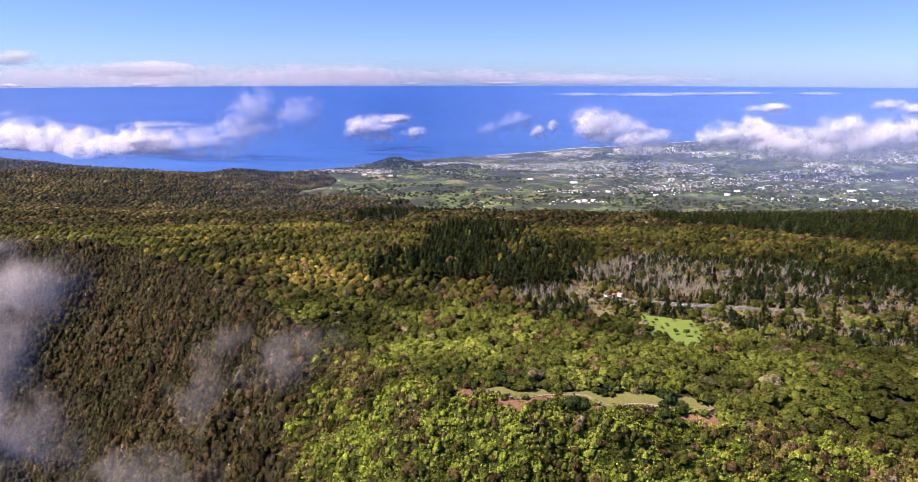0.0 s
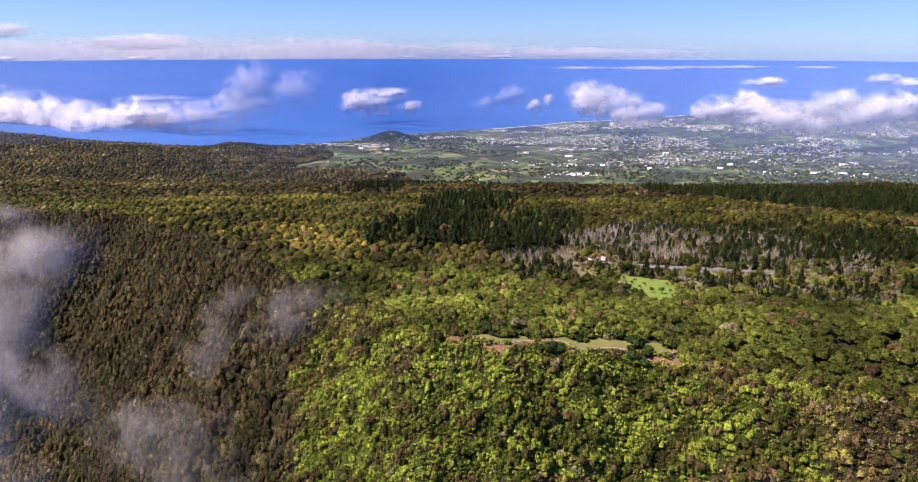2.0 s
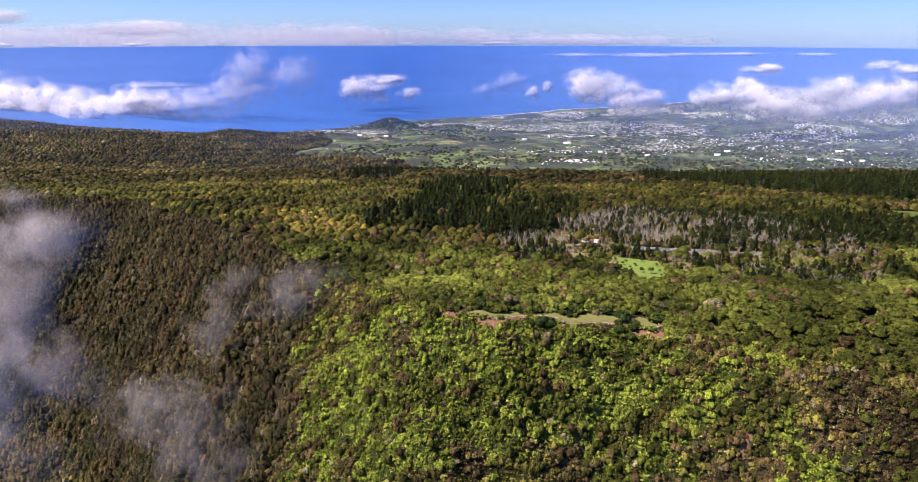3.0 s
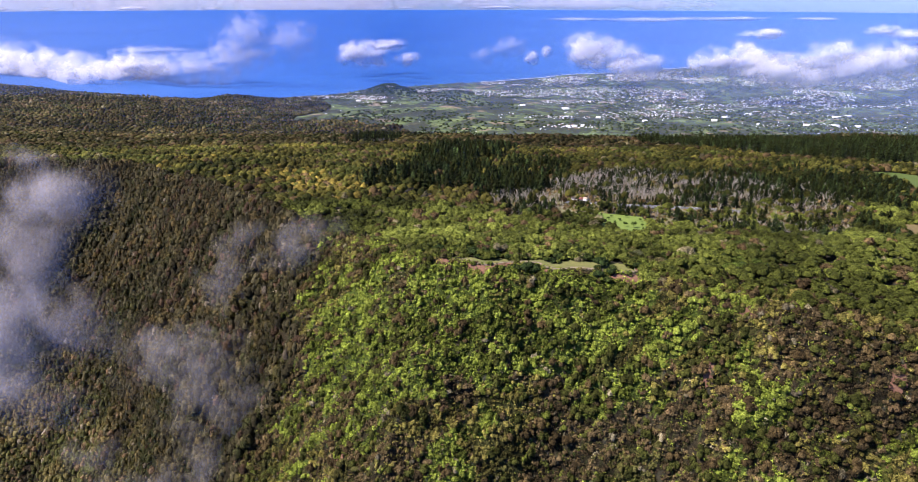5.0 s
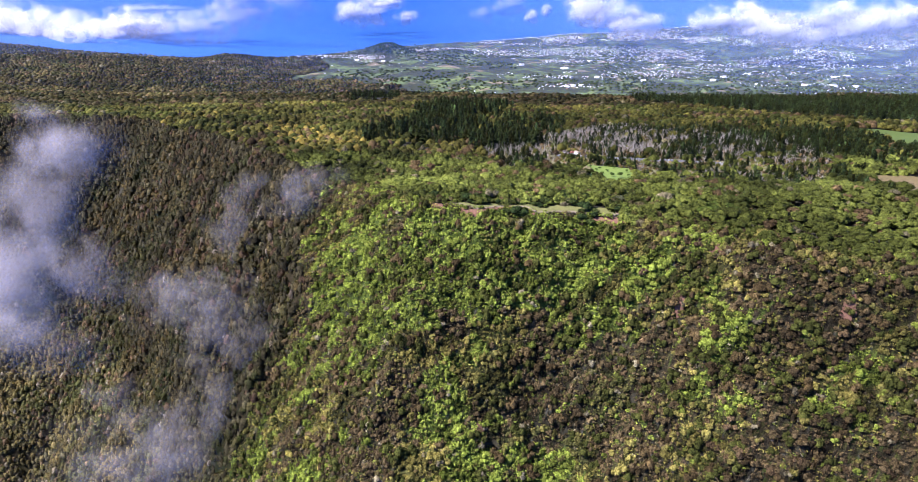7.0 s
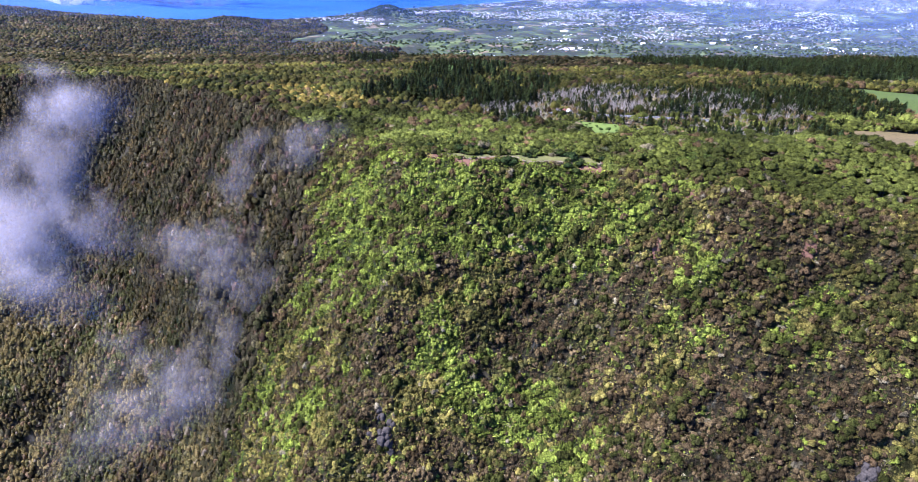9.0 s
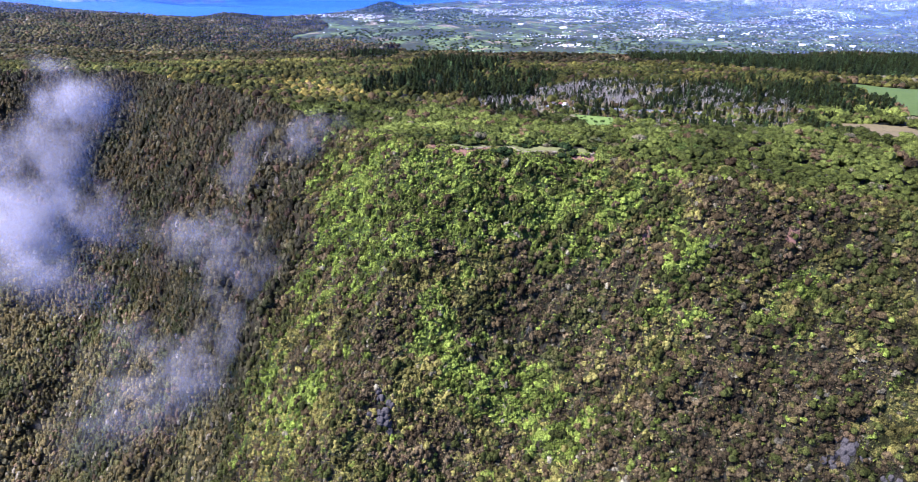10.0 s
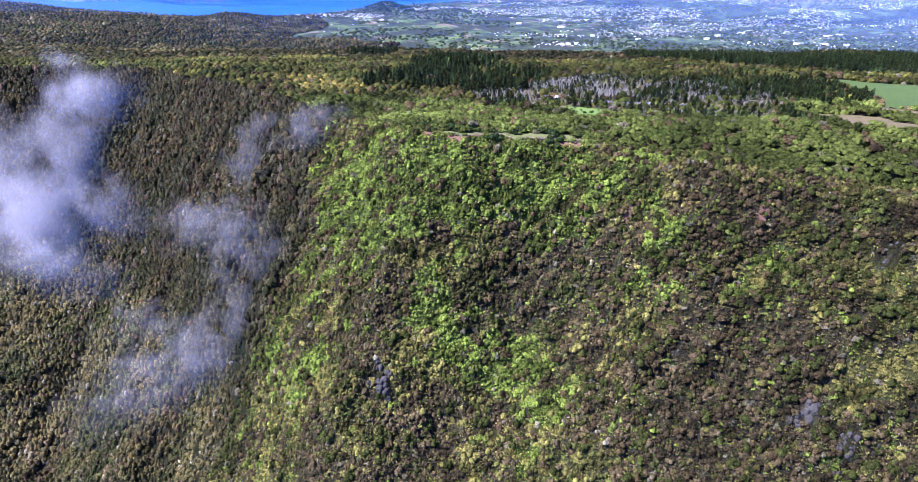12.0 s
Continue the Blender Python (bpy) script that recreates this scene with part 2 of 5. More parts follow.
# places in the air
CLOUDS = [
    (3300, 'long grey-white cloud bank over the sea', [(-0.7435, -0.1151, 0.2534, 0.0814), (-0.6884, -0.1097, 0.2172, 0.076), (-0.6448, -0.1187, 0.1991, 0.0814), (-0.5997, -0.1187, 0.181, 0.076), (-0.5593, -0.1205, 0.1448, 0.0633), (-0.4886, -0.0972, 0.076, 0.0416), (-0.4695, -0.1026, 0.0814, 0.0398), (-0.5179, -0.1151, 0.1086, 0.0507)]),
    (3320, 'grey torn tail of the cloud bank', [(-0.4265, -0.1044, 0.1357, 0.0471), (-0.3765, -0.099, 0.1357, 0.0416), (-0.3307, -0.0883, 0.0995, 0.038), (-0.4413, -0.0759, 0.1086, 0.0127), (-0.3036, -0.0514, 0.0724, 0.0633), (-0.3125, -0.0742, 0.0814, 0.0489), (-0.4089, -0.108, 0.1629, 0.0398)]),
    (3300, 'faint grey cloud puff over the sea', [(-0.2333, -0.0636, 0.0724, 0.0525)]),
    (3500, 'small white cloud with a grey underside', [(-0.1288, -0.0812, 0.0805, 0.0368), (-0.1537, -0.0786, 0.0358, 0.0246), (-0.0998, -0.0672, 0.0642, 0.0157), (-0.0618, -0.0883, 0.0358, 0.0194)]),
    (3500, 'thin torn cloud over the sea', [(0.0483, -0.083, 0.0358, 0.0264), (0.0874, -0.0707, 0.0446, 0.0279)]),
    (3500, 'small faint cloud wisp over the sea', [(0.1218, -0.0866, 0.0215, 0.0176), (0.143, -0.0777, 0.0179, 0.0176)]),
    (3200, 'bright white cumulus cloud over the coastal town', [(0.2106, -0.0724, 0.0714, 0.0392), (0.2471, -0.0857, 0.0895, 0.0395), (0.2839, -0.099, 0.0988, 0.0389), (0.2022, -0.083, 0.0537, 0.0351)]),
    (3600, 'small bright lens-shaped cloud', [(0.4687, -0.0514, 0.0666, 0.013), (0.4755, -0.0497, 0.0355, 0.0104)]),
    (2800, 'broad white cumulus cloud with a grey base over the plain', [(0.4406, -0.0946, 0.1167, 0.051), (0.5001, -0.1035, 0.1259, 0.0486), (0.4002, -0.0946, 0.0808, 0.0353), (0.4479, -0.0795, 0.0536, 0.0263), (0.5784, -0.0857, 0.0806, 0.0438), (0.616, -0.0972, 0.1347, 0.058), (0.669, -0.0919, 0.0986, 0.0526), (0.5553, -0.1124, 0.1082, 0.0356), (0.6948, -0.0857, 0.0537, 0.0351)]),
    (3400, 'small bright cloud high over the plain', [(0.6526, -0.0471, 0.0532, 0.0156), (0.6888, -0.0514, 0.0533, 0.0173)]),
]
HIGH_CLOUDS = [
    (4720, 'pale pinkish cloud band above the horizon', [(-0.5832, -0.0101, 0.3689, 0.022), (-0.363, -0.0033, 0.491, 0.0253), (-0.1966, -0.0084, 0.3687, 0.0237), (-0.0211, -0.0067, 0.3685, 0.0169), (0.1897, -0.0101, 0.404, 0.0102), (-0.4582, 0.0069, 0.2623, 0.0118)]),
    (4720, 'thin streak of high cloud', [(-0.6608, 0.0237, 0.0784, 0.0117)]),
    (4680, 'row of tiny white clouds along the horizon', [(-0.6731, -0.0175, 0.0352, 0.0056), (-0.5982, -0.0175, 0.0317, 0.0056), (-0.4746, -0.0158, 0.044, 0.0056), (-0.3557, -0.0158, 0.0352, 0.0056), (-0.1972, -0.0150, 0.0528, 0.0044), (-0.0739, -0.0141, 0.0616, 0.0044), (0.0669, -0.0141, 0.0792, 0.0044)]),
    (0, 'thin white cloud streaks low over the sea', [(0.1907, -0.0306, 0.1059, 0.006), (0.2967, -0.0306, 0.1413, 0.0069), (0.4202, -0.0298, 0.1765, 0.0069), (0.5349, -0.0298, 0.0794, 0.0052)]),
]
MISTS = [
    ("thin white mist wisps drifting up the gully", THIN_MIST, [(-97, 386, -12, 38, 28), (-114, 392, -22, 30, 26), (-180, 468, -42, 30, 22), (-184, 432, -66, 36, 40), (-172, 420, -85, 28, 34), (-250, 448, -142, 55, 45), (-210, 400, -118, 40, 34)]),
    ("torn white mist hanging in the ravine", VEIL_MIST, [(-155, 321, -124, 62, 56), (-172, 336, -104, 46, 46), (-161, 302, -154, 32, 46), (-205, 392, -124, 70, 50)]),
    ("torn white mist rising from the ravine floor", VEIL_MIST, [(-236, 327, -234, 96, 62), (-220, 318, -220, 60, 46), (-196, 303, -196, 46, 52), (-180, 300, -176, 36, 44), (-342, 437, -259, 40, 34), (-322, 350, -314, 100, 66), (-282, 335, -272, 80, 56), (-250, 330, -250, 60, 50)]),
    ("thick white mist plume against the ravine wall", MIST, [(-452, 640, -48, 80, 62), (-487, 640, -108, 64, 100), (-532, 600, -184, 119, 163), (-541, 610, -200, 88, 98), (-430, 590, -185, 59, 59), (-490, 540, -250, 98, 63), (-541, 590, -220, 74, 119), (-441, 640, -70, 58, 66), (-464, 640, -6, 34, 22)]),
]
ROCKSPOTS = [(242, 105, 30, 2.6), (257, 86, 14, 2.2), (-28, 176, 16, 3.2), (-95, 310, 6, 1.5), (289, 147, 12, 1.4), (156, 138, 6, 1.2), (-37, 218, 6, 1.2), (183, 154, 5, 1.2)]

# ---------------------------------------------------------------- terrain
# plateau with a rim, a cliffed spur in front and the wall of a ravine on the left; a coastal plain beyond


def lattice(ix, iy, seed):
    h = (ix.astype(np.int64) * 374761393 + iy.astype(np.int64) * 668265263 + seed * 974634777) & 0xFFFFFFFF
    h = ((h ^ (h >> 13)) * 1274126177) & 0xFFFFFFFF
    return ((h ^ (h >> 16)) & 0xFFFF) / 65535.0


def value_noise(x, y, seed=0):
    ix, iy = np.floor(x), np.floor(y)
    fx, fy = x - ix, y - iy
    fx, fy = fx * fx * (3 - 2 * fx), fy * fy * (3 - 2 * fy)
    a, b = lattice(ix, iy, seed), lattice(ix + 1, iy, seed)
    c, d = lattice(ix, iy + 1, seed), lattice(ix + 1, iy + 1, seed)
    return (a + (b - a) * fx) * (1 - fy) + (c + (d - c) * fx) * fy - 0.5


def fbm(x, y, size, octaves=4, seed=0):
    total, amp = 0.0, 1.0
    for k in range(octaves):
        total = total + amp * value_noise(x / size * 2**k, y / size * 2**k, seed + k)
        amp *= 0.5
    return total


def step(a, b, v):
    t = np.clip((v - a) / (b - a), 0, 1)
    return t * t * (3 - 2 * t)


def smooth_min(a, b, k):
    h = np.clip(0.5 + 0.5 * (b - a) / k, 0, 1)
    return b + (a - b) * h - k * h * (1 - h)


SEA_Z = -285.0


def coast(x):
    return np.interp(x, [-2600, -1575, -1150, -930, -630, -420, -252, 111, 380, 690, 1326, 2075, 2400, 3500], [2980, 2968, 2915, 2972, 3093, 3219, 3308, 3416, 3479, 3546, 3560, 3500, 3420, 3300])


def far_lift(x, y):
    """The rise of the far land and sea towards the horizon."""
    return 369 * np.clip((np.hypot(x, y) - 3000) / 1600, 0, 1) ** 2


def plateau(x, y):
    z = np.interp(y, [-400, 300, 330, 380, 430, 490, 680, 1064, 1500, 2000, 2600, 3600], [6.8, 6.4, 3.5, -8, -15.5, -22, -50, -98, -165, -262, -272, -280])
    z = z + 0.058 * np.maximum(0, -(x + 780)) * step(1100, 2400, y)
    z = z + 9 * fbm(x, y, 260, 3, 5) * step(420, 900, y) * (1 - step(2300, 2700, y))
    z = z + 18 * fbm(x, y, 500, 4, 9) * step(1700, 2400, y)
    shore = coast(x) - y + 30 * fbm(x, y, 200, 4, 3)
    z = np.where(shore < 300, SEA_Z + 4 + (z - SEA_Z - 4) * step(-30, 300, shore) - 30 * step(30, -120, shore), z)
    z = np.where(shore > 40, np.maximum(z, SEA_Z + 5), z)
    # two small hills near the coast
    z = z + 36 * np.exp(-(((x + 305) / 72) ** 2 + ((y - 3150) / 80) ** 2)) + 9 * np.exp(-(((x + 400) / 80) ** 2 + ((y - 3150) / 80) ** 2))
    z = z + 22 * np.exp(-(((x + 975) / 110) ** 2 + ((y - 2850) / 90) ** 2))
    return z + far_lift(x, y)


def drop(s):
    """Fall below the rim at the distance s beyond it."""
    s = np.maximum(s, 0)
    return np.where(s < 14, s * s / 14 * 0.72, 10.1 + 1.45 * (s - 14)) - 0.35 * np.maximum(0, s - 90)


def rim_distance(x, y):
    """How far beyond the rim of the spur: positive on the slope."""
    wob = 10 * fbm(x, y, 90, 3, 21)
    edge = np.interp(x, [-40, 5, 9, 18, 25, 29, 43, 51, 63, 72, 79, 91, 108, 122, 200], [306, 303, 300.5, 298, 292.5, 290, 293.5, 294.5, 293, 283.5, 283, 284.5, 279.5, 278, 275])
    front = edge + (289 - edge) * step(10, 50, 297 - y) - y + np.where(x > 0, 0.02 + 0.65 * step(5, 50, 297 - y), 0.7) * wob
    side = -(0.80 * (x + 12) + 0.595 * (y - 288)) + 13 + wob
    turn = -(0.51 * (x - 110) + 0.86 * (y - 284)) + wob
    spur = np.maximum(front, side)
    spur = np.where(x > -30, np.minimum(spur, turn), spur)
    wx = [-1400, -900, -700, -480, -250, -110, -60, 0, 60]
    wall = 0.74 * (np.interp(x, wx, [990, 935, 925, 880, 640, 450, 530, 720, 950]) - y) + 16 * fbm(x, y, 130, 3, 31)
    return spur, wall


def ground_z(x, y):
    x, y = np.asarray(x, float), np.asarray(y, float)
    top = plateau(x, y)
    spur, wall = rim_distance(x, y)
    ribs = 14 * fbm(x, y, 60, 3, 41)
    humps = 8.5 * fbm(x, y * 1.7, 19, 2, 47)
    flutes = 34 * fbm((x - y) * 0.7, (x + y) * 0.22, 75, 3, 43)
    flank = -(0.80 * (x + 12) + 0.595 * (y - 288)) + 13
    za = top - drop(spur) - 1.7 * np.maximum(0, flank - 118) * step(-60, -140, x) + np.where(x < -60, ribs + flutes * step(-60, -160, x), 0.6 * ribs) * step(10, 70, spur) + humps * step(8, 34, spur)
    zb = top - 1.12 * drop(wall) + (ribs + flutes) * step(15, 90, wall) + 1.3 * humps * step(10, 50, wall)
    z = np.where(x < 60, np.minimum(-smooth_min(-za, -zb, 12), top + 3), za)
    return np.maximum(z, -520 + 12 * fbm(x, y, 200, 3, 8))
# ---------------------------------------------------------------- terrain end


def mesh_object(name, verts, faces, mat, parent=None, tints=None, smooth=False, uv=None):
    """One mesh object from arrays; faces all of one size; tints: a colour for every corner's vertex."""
    verts, faces = np.asarray(verts, np.float32), np.asarray(faces, np.int32)
    me = bpy.data.meshes.new(name)
    k = faces.shape[1]
    me.vertices.add(len(verts))
    me.vertices.foreach_set("co", verts.ravel())
    me.loops.add(faces.size)
    me.loops.foreach_set("vertex_index", faces.ravel())
    me.polygons.add(len(faces))
    me.polygons.foreach_set("loop_start", np.arange(0, faces.size, k, dtype=np.int32))
    if smooth:
        me.polygons.foreach_set("use_smooth", np.ones(len(faces), bool))
    for mt in mat if isinstance(mat, (list, tuple)) else [mat]:
        me.materials.append(mt)
    if tints is not None:
        at = me.attributes.new("tint", "FLOAT_COLOR", "POINT")
        at.data.foreach_set("color", np.concatenate([np.asarray(tints, np.float32), np.ones((len(verts), 1), np.float32)], 1).ravel())
    if uv is not None:
        lay = me.uv_layers.new(name="UVMap")
        lay.data.foreach_set("uv", np.asarray(uv, np.float32)[faces.ravel()].ravel())
    me.update(calc_edges=True)
    ob = new(name, me)
    if parent:
        ob.parent = parent
    return ob


def grid_faces(nx, ny):
    a = (np.arange(ny - 1)[:, None] * nx + np.arange(nx - 1)[None, :]).ravel()
    return np.stack([a, a + 1, a + nx + 1, a + nx], 1)


# ---------------------------------------------------------------- ground, sea
def spaced(stops):
    """Coordinates from (end, step) stretches."""
    out, at = [stops[0]], stops[0]
    for end, d in stops[1:]:
        k = max(1, int(round((end - at) / d)))
        out += list(np.linspace(at, end, k + 1)[1:])
        at = end
    return np.array(out)


gx = spaced([-4900, (-2600, 130), (-1300, 50), (-650, 18), (-160, 9), (-20, 5), (150, 3), (330, 5), (700, 14), (1300, 40), (2600, 90), (4900, 150)])
gy = spaced([-4900, (-600, 200), (0, 40), (60, 10), (260, 5), (340, 3), (700, 8), (1100, 16), (2100, 25), (3000, 40), (4700, 60)])
X, Y = np.meshgrid(gx, gy)
Z = ground_z(X, Y)
ground = mesh_object("ground", np.stack([X, Y, Z], -1).reshape(-1, 3), grid_faces(len(gx), len(gy)), [SOIL, FARM], smooth=True)
centre = ground.data.polygons
cy = np.zeros(len(centre) * 3)
centre.foreach_get("center", cy)
cy = cy.reshape(-1, 3)
far_land = (cy[:, 1] > 1650 + 200 * fbm(cy[:, 0], cy[:, 1], 300, 2, 77)) & (cy[:, 0] > -270 - 0.74 * (cy[:, 1] - 2250) + 400 * fbm(cy[:, 0], cy[:, 1], 300, 3, 78))
centre.foreach_set("material_index", far_land.astype(np.int32))
tagged(ground, "forested volcanic plateau falling to a farmed coastal plain", "ground", kind="structure")

sr = np.concatenate([np.linspace(2300, 3400, 12)[:-1], np.linspace(3400, 4600, 30)])
AX, RR = np.meshgrid(np.linspace(-62, 62, 90), sr)
sea_z = SEA_Z + far_lift(RR, 0 * RR)
sea = mesh_object("sea", np.stack([RR * np.sin(np.radians(AX)), RR * np.cos(np.radians(AX)), sea_z], -1).reshape(-1, 3), grid_faces(90, len(sr)), SEA, smooth=True)
tagged(sea, "deep blue open ocean reaching the hazy horizon", "sea", kind="structure")


# ---------------------------------------------------------------- plants
rng = np.random.default_rng(7)


def dome(r, c, rad, sides=6, rings=2):
    """A lumpy low dome of leaves, closed above."""
    rings = [(1.0, -0.35), (0.88, 0.32), (0.5, 0.78)] if rings == 3 else [(1.0, -0.25), (0.74, 0.52)]
    v, f = [], []
    for k, (w, h) in enumerate(rings):
        for j in range(sides):
            a = 2 * math.pi * (j + 0.5 * k) / sides
            q = r.uniform(0.78, 1.22)
            v.append(c + rad * np.array((w * q * math.cos(a), w * q * math.sin(a), h * r.uniform(0.8, 1.2))))
    v.append(c + rad * np.array((0.1 * r.normal(), 0.1 * r.normal(), r.uniform(0.85, 1.1))))
    for k in range(len(rings) - 1):
        for j in range(sides):
            i, n = k * sides + j, k * sides + (j + 1) % sides
            f += [(i, n, i + sides), (n, n + sides, i + sides)]
    top = (len(rings) - 1) * sides
    f += [(top + j, top + (j + 1) % sides, len(v) - 1) for j in range(sides)]
    return np.array(v), np.array(f)


def crown_template(leaves, flat, size, seed, lumps=5, domes=None, sides=6):
    """A ragged crown of leafy lumps with loose sprays round them, radius about 1, resting near z = 0."""
    r = np.random.default_rng(seed)
    a = 2.4 * np.arange(lumps) + r.random()
    d = 0.62 * np.sqrt((np.arange(lumps) + 0.3) / max(1, lumps)) if lumps > 1 else np.zeros(1)
    bl = np.stack([d * np.cos(a), d * np.sin(a), r.uniform(0.0, 0.42, lumps) + 0.25 * (0.7 - d)], 1)
    br = r.uniform(0.42, 0.62, lumps) if lumps > 1 else np.array([0.85])
    parts = [dome(r, bl[k], br[k] * 0.95, sides) for k in range(lumps if domes is None else domes)]
    v = []
    tries = 0
    while len(v) < leaves and tries < 4000:
        tries += 1
        k = r.integers(lumps)
        d = r.normal(size=3)
        d /= np.linalg.norm(d)
        if d[2] < -0.2:
            d[2] *= -1
        p = bl[k] + d * br[k] * r.uniform(0.95, 1.12)
        if any(np.linalg.norm(p - bl[j]) < 0.8 * br[j] for j in range(lumps) if j != k):
            continue
        nrm = d + r.normal(size=3) * 0.5 + (0, 0, 0.3)
        nrm /= np.linalg.norm(nrm)
        a = np.cross(nrm, r.normal(size=3))
        a /= np.linalg.norm(a)
        b = np.cross(nrm, a)
        s = size * r.uniform(0.6, 1.35)
        v.append([p + a * s, p - a * s * 0.6 + b * s * r.uniform(0.5, 1.0), p - a * s * 0.6 - b * s * r.uniform(0.5, 1.0) - nrm * s * 0.3])
    v = np.array(v).reshape(-1, 3)
    parts.append((v, np.arange(len(v)).reshape(-1, 3)))
    v, f = join(parts)
    v = v * (1, 1, flat)
    return v, f


def conifer_template(tiers, per, seed):
    """A pointed, ragged tree of drooping sprays round a core, height 1."""
    r = np.random.default_rng(seed)
    lean, wide = r.normal(size=2) * 0.02, r.uniform(0.85, 1.2)
    v = []
    for k in range(tiers):
        h = 0.1 + 0.86 * k / tiers
        w = wide * (0.23 * (1 - h) ** 0.55 + 0.015) * r.uniform(0.7, 1.2)
        for j in range(per):
            a = 2 * math.pi * (j + r.random()) / per
            d, e = np.array([math.cos(a), math.sin(a), 0]), np.array([-math.sin(a), math.cos(a), 0])
            s, q = w * r.uniform(0.65, 1.35), w * r.uniform(0.3, 0.6)
            up, c = h + r.uniform(0.05, 0.1), np.array([*(lean * h), 0])
            v.append([c + [0, 0, up], c + d * s + e * q + [0, 0, h - 0.05 * r.random()], c + d * s * 0.9 - e * q + [0, 0, h - 0.05 * r.random()]])
    v = np.array(v).reshape(-1, 3)
    return v, np.arange(len(v)).reshape(-1, 3)


def stick(a, b, ra, rb):
    """A three-sided tapered stick."""
    a, b = np.array(a, float), np.array(b, float)
    w = b - a
    w /= np.linalg.norm(w)
    u = np.cross(w, (0.3, 0.5, 0.81))
    u /= np.linalg.norm(u)
    t = np.cross(w, u)
    ring = [(u * math.cos(q) + t * math.sin(q)) for q in (0, 2.09, 4.19)]
    v = [a + k * ra for k in ring] + [b + k * rb for k in ring]
    return np.array(v), np.array([[0, 1, 4], [0, 4, 3], [1, 2, 5], [1, 5, 4], [2, 0, 3], [2, 3, 5]])


def join(pieces):
    v, f, at = [], [], 0
    for a, b in pieces:
        v.append(a), f.append(b + at)
        at += len(a)
    return np.concatenate(v), np.concatenate(f)


def dead_template(seed):
    """A bare, forked, bleached tree with thin twigs, height 1."""
    r = np.random.default_rng(seed)
    bend = r.normal(size=2) * 0.09
    parts = [stick((0, 0, -0.05), (bend[0], bend[1], 0.62), 0.017, 0.009)]
    for k in range(6):
        h = r.uniform(0.2, 0.62)
        a, l = r.uniform(0, 6.28), r.uniform(0.16, 0.42)
        root = np.array((bend[0] * h / 0.62, bend[1] * h / 0.62, h))
        tip = root + (math.cos(a) * l * r.uniform(0.4, 0.95), math.sin(a) * l * r.uniform(0.4, 0.95), l * r.uniform(0.5, 1.0))
        parts.append(stick(root, tip, 0.009, 0.004))
        for j in range(1):
            b = a + r.normal() * 0.9
            m = root + (tip - root) * r.uniform(0.4, 0.9)
            parts.append(stick(m, m + np.array((math.cos(b) * 0.5, math.sin(b) * 0.5, r.uniform(0.4, 1.0))) * l * 0.5, 0.005, 0.003))
    return join(parts)


def trunk_template(seed):
    r = np.random.default_rng(seed)
    parts = [stick((0, 0, -0.6), (0.03, 0.02, 0.15), 0.07, 0.05)]
    for k in range(4):
        a = 1.57 * k + r.random()
        parts.append(stick((0.03, 0.02, 0.1), (0.5 * math.cos(a), 0.5 * math.sin(a), 0.45), 0.04, 0.015))
    return join(parts)


def scatter(name, templates, pos, size, tint, mat, squash=None, label="", category=""):
    """Many plants in one mesh: each a turned, scaled template with its own tint."""
    V, F, T, at = [], [], [], 0
    if mat is LEAF:
        tint = tint * (1.2, 1.05, 0.85)
    pick = rng.integers(len(templates), size=len(pos))
    for k, (tv, tf) in enumerate(templates):
        idx = np.where(pick == k)[0]
        if not len(idx):
            continue
        a = rng.uniform(0, 6.28, len(idx))
        c, s = np.cos(a), np.sin(a)
        p = np.repeat(tv[None], len(idx), 0)
        x = p[:, :, 0] * c[:, None] - p[:, :, 1] * s[:, None]
        y = p[:, :, 0] * s[:, None] + p[:, :, 1] * c[:, None]
        z = p[:, :, 2] * (1 if squash is None else squash[idx][:, None])
        q = np.stack([x, y, z], -1) * size[idx][:, None, None] + pos[idx][:, None, :]
        V.append(q.reshape(-1, 3))
        F.append((tf[None] + (np.arange(len(idx)) * len(tv))[:, None, None]).reshape(-1, 3) + at)
        T.append(np.repeat(tint[idx], len(tv), 0))
        at += len(idx) * len(tv)
    ob = mesh_object(name, np.concatenate(V), np.concatenate(F), mat, tints=np.concatenate(T), smooth=mat is LEAF)
    return tagged(ob, label, category, kind="stuff")


def jitter_grid(x0, x1, y0, y1, d, squeeze=1.0):
    """Scattered places about d apart; squeeze: closer together along y, for slopes."""
    a, b = np.meshgrid(np.arange(x0, x1, d), np.arange(y0, y1, d * squeeze))
    p = np.stack([a.ravel(), b.ravel()], 1)
    return p + rng.uniform(-0.75, 0.75, p.shape) * d


def inside(p, poly):
    poly = np.array(poly, float)
    hit = np.zeros(len(p), bool)
    for (ax, ay), (bx, by) in zip(poly, np.roll(poly, -1, 0)):
        cross = (ay > p[:, 1]) != (by > p[:, 1])
        hit ^= cross & (p[:, 0] < (bx - ax) * (p[:, 1] - ay) / (by - ay + 1e-9) + ax)
    return hit


def in_view(p, spare=40):
    return np.abs(p[:, 0]) < 0.73 * np.maximum(p[:, 1] + 205, 0.89 * (p[:, 1] + 205) + 0.454 * (EYE - ground_z(p[:, 0], p[:, 1]))) + spare


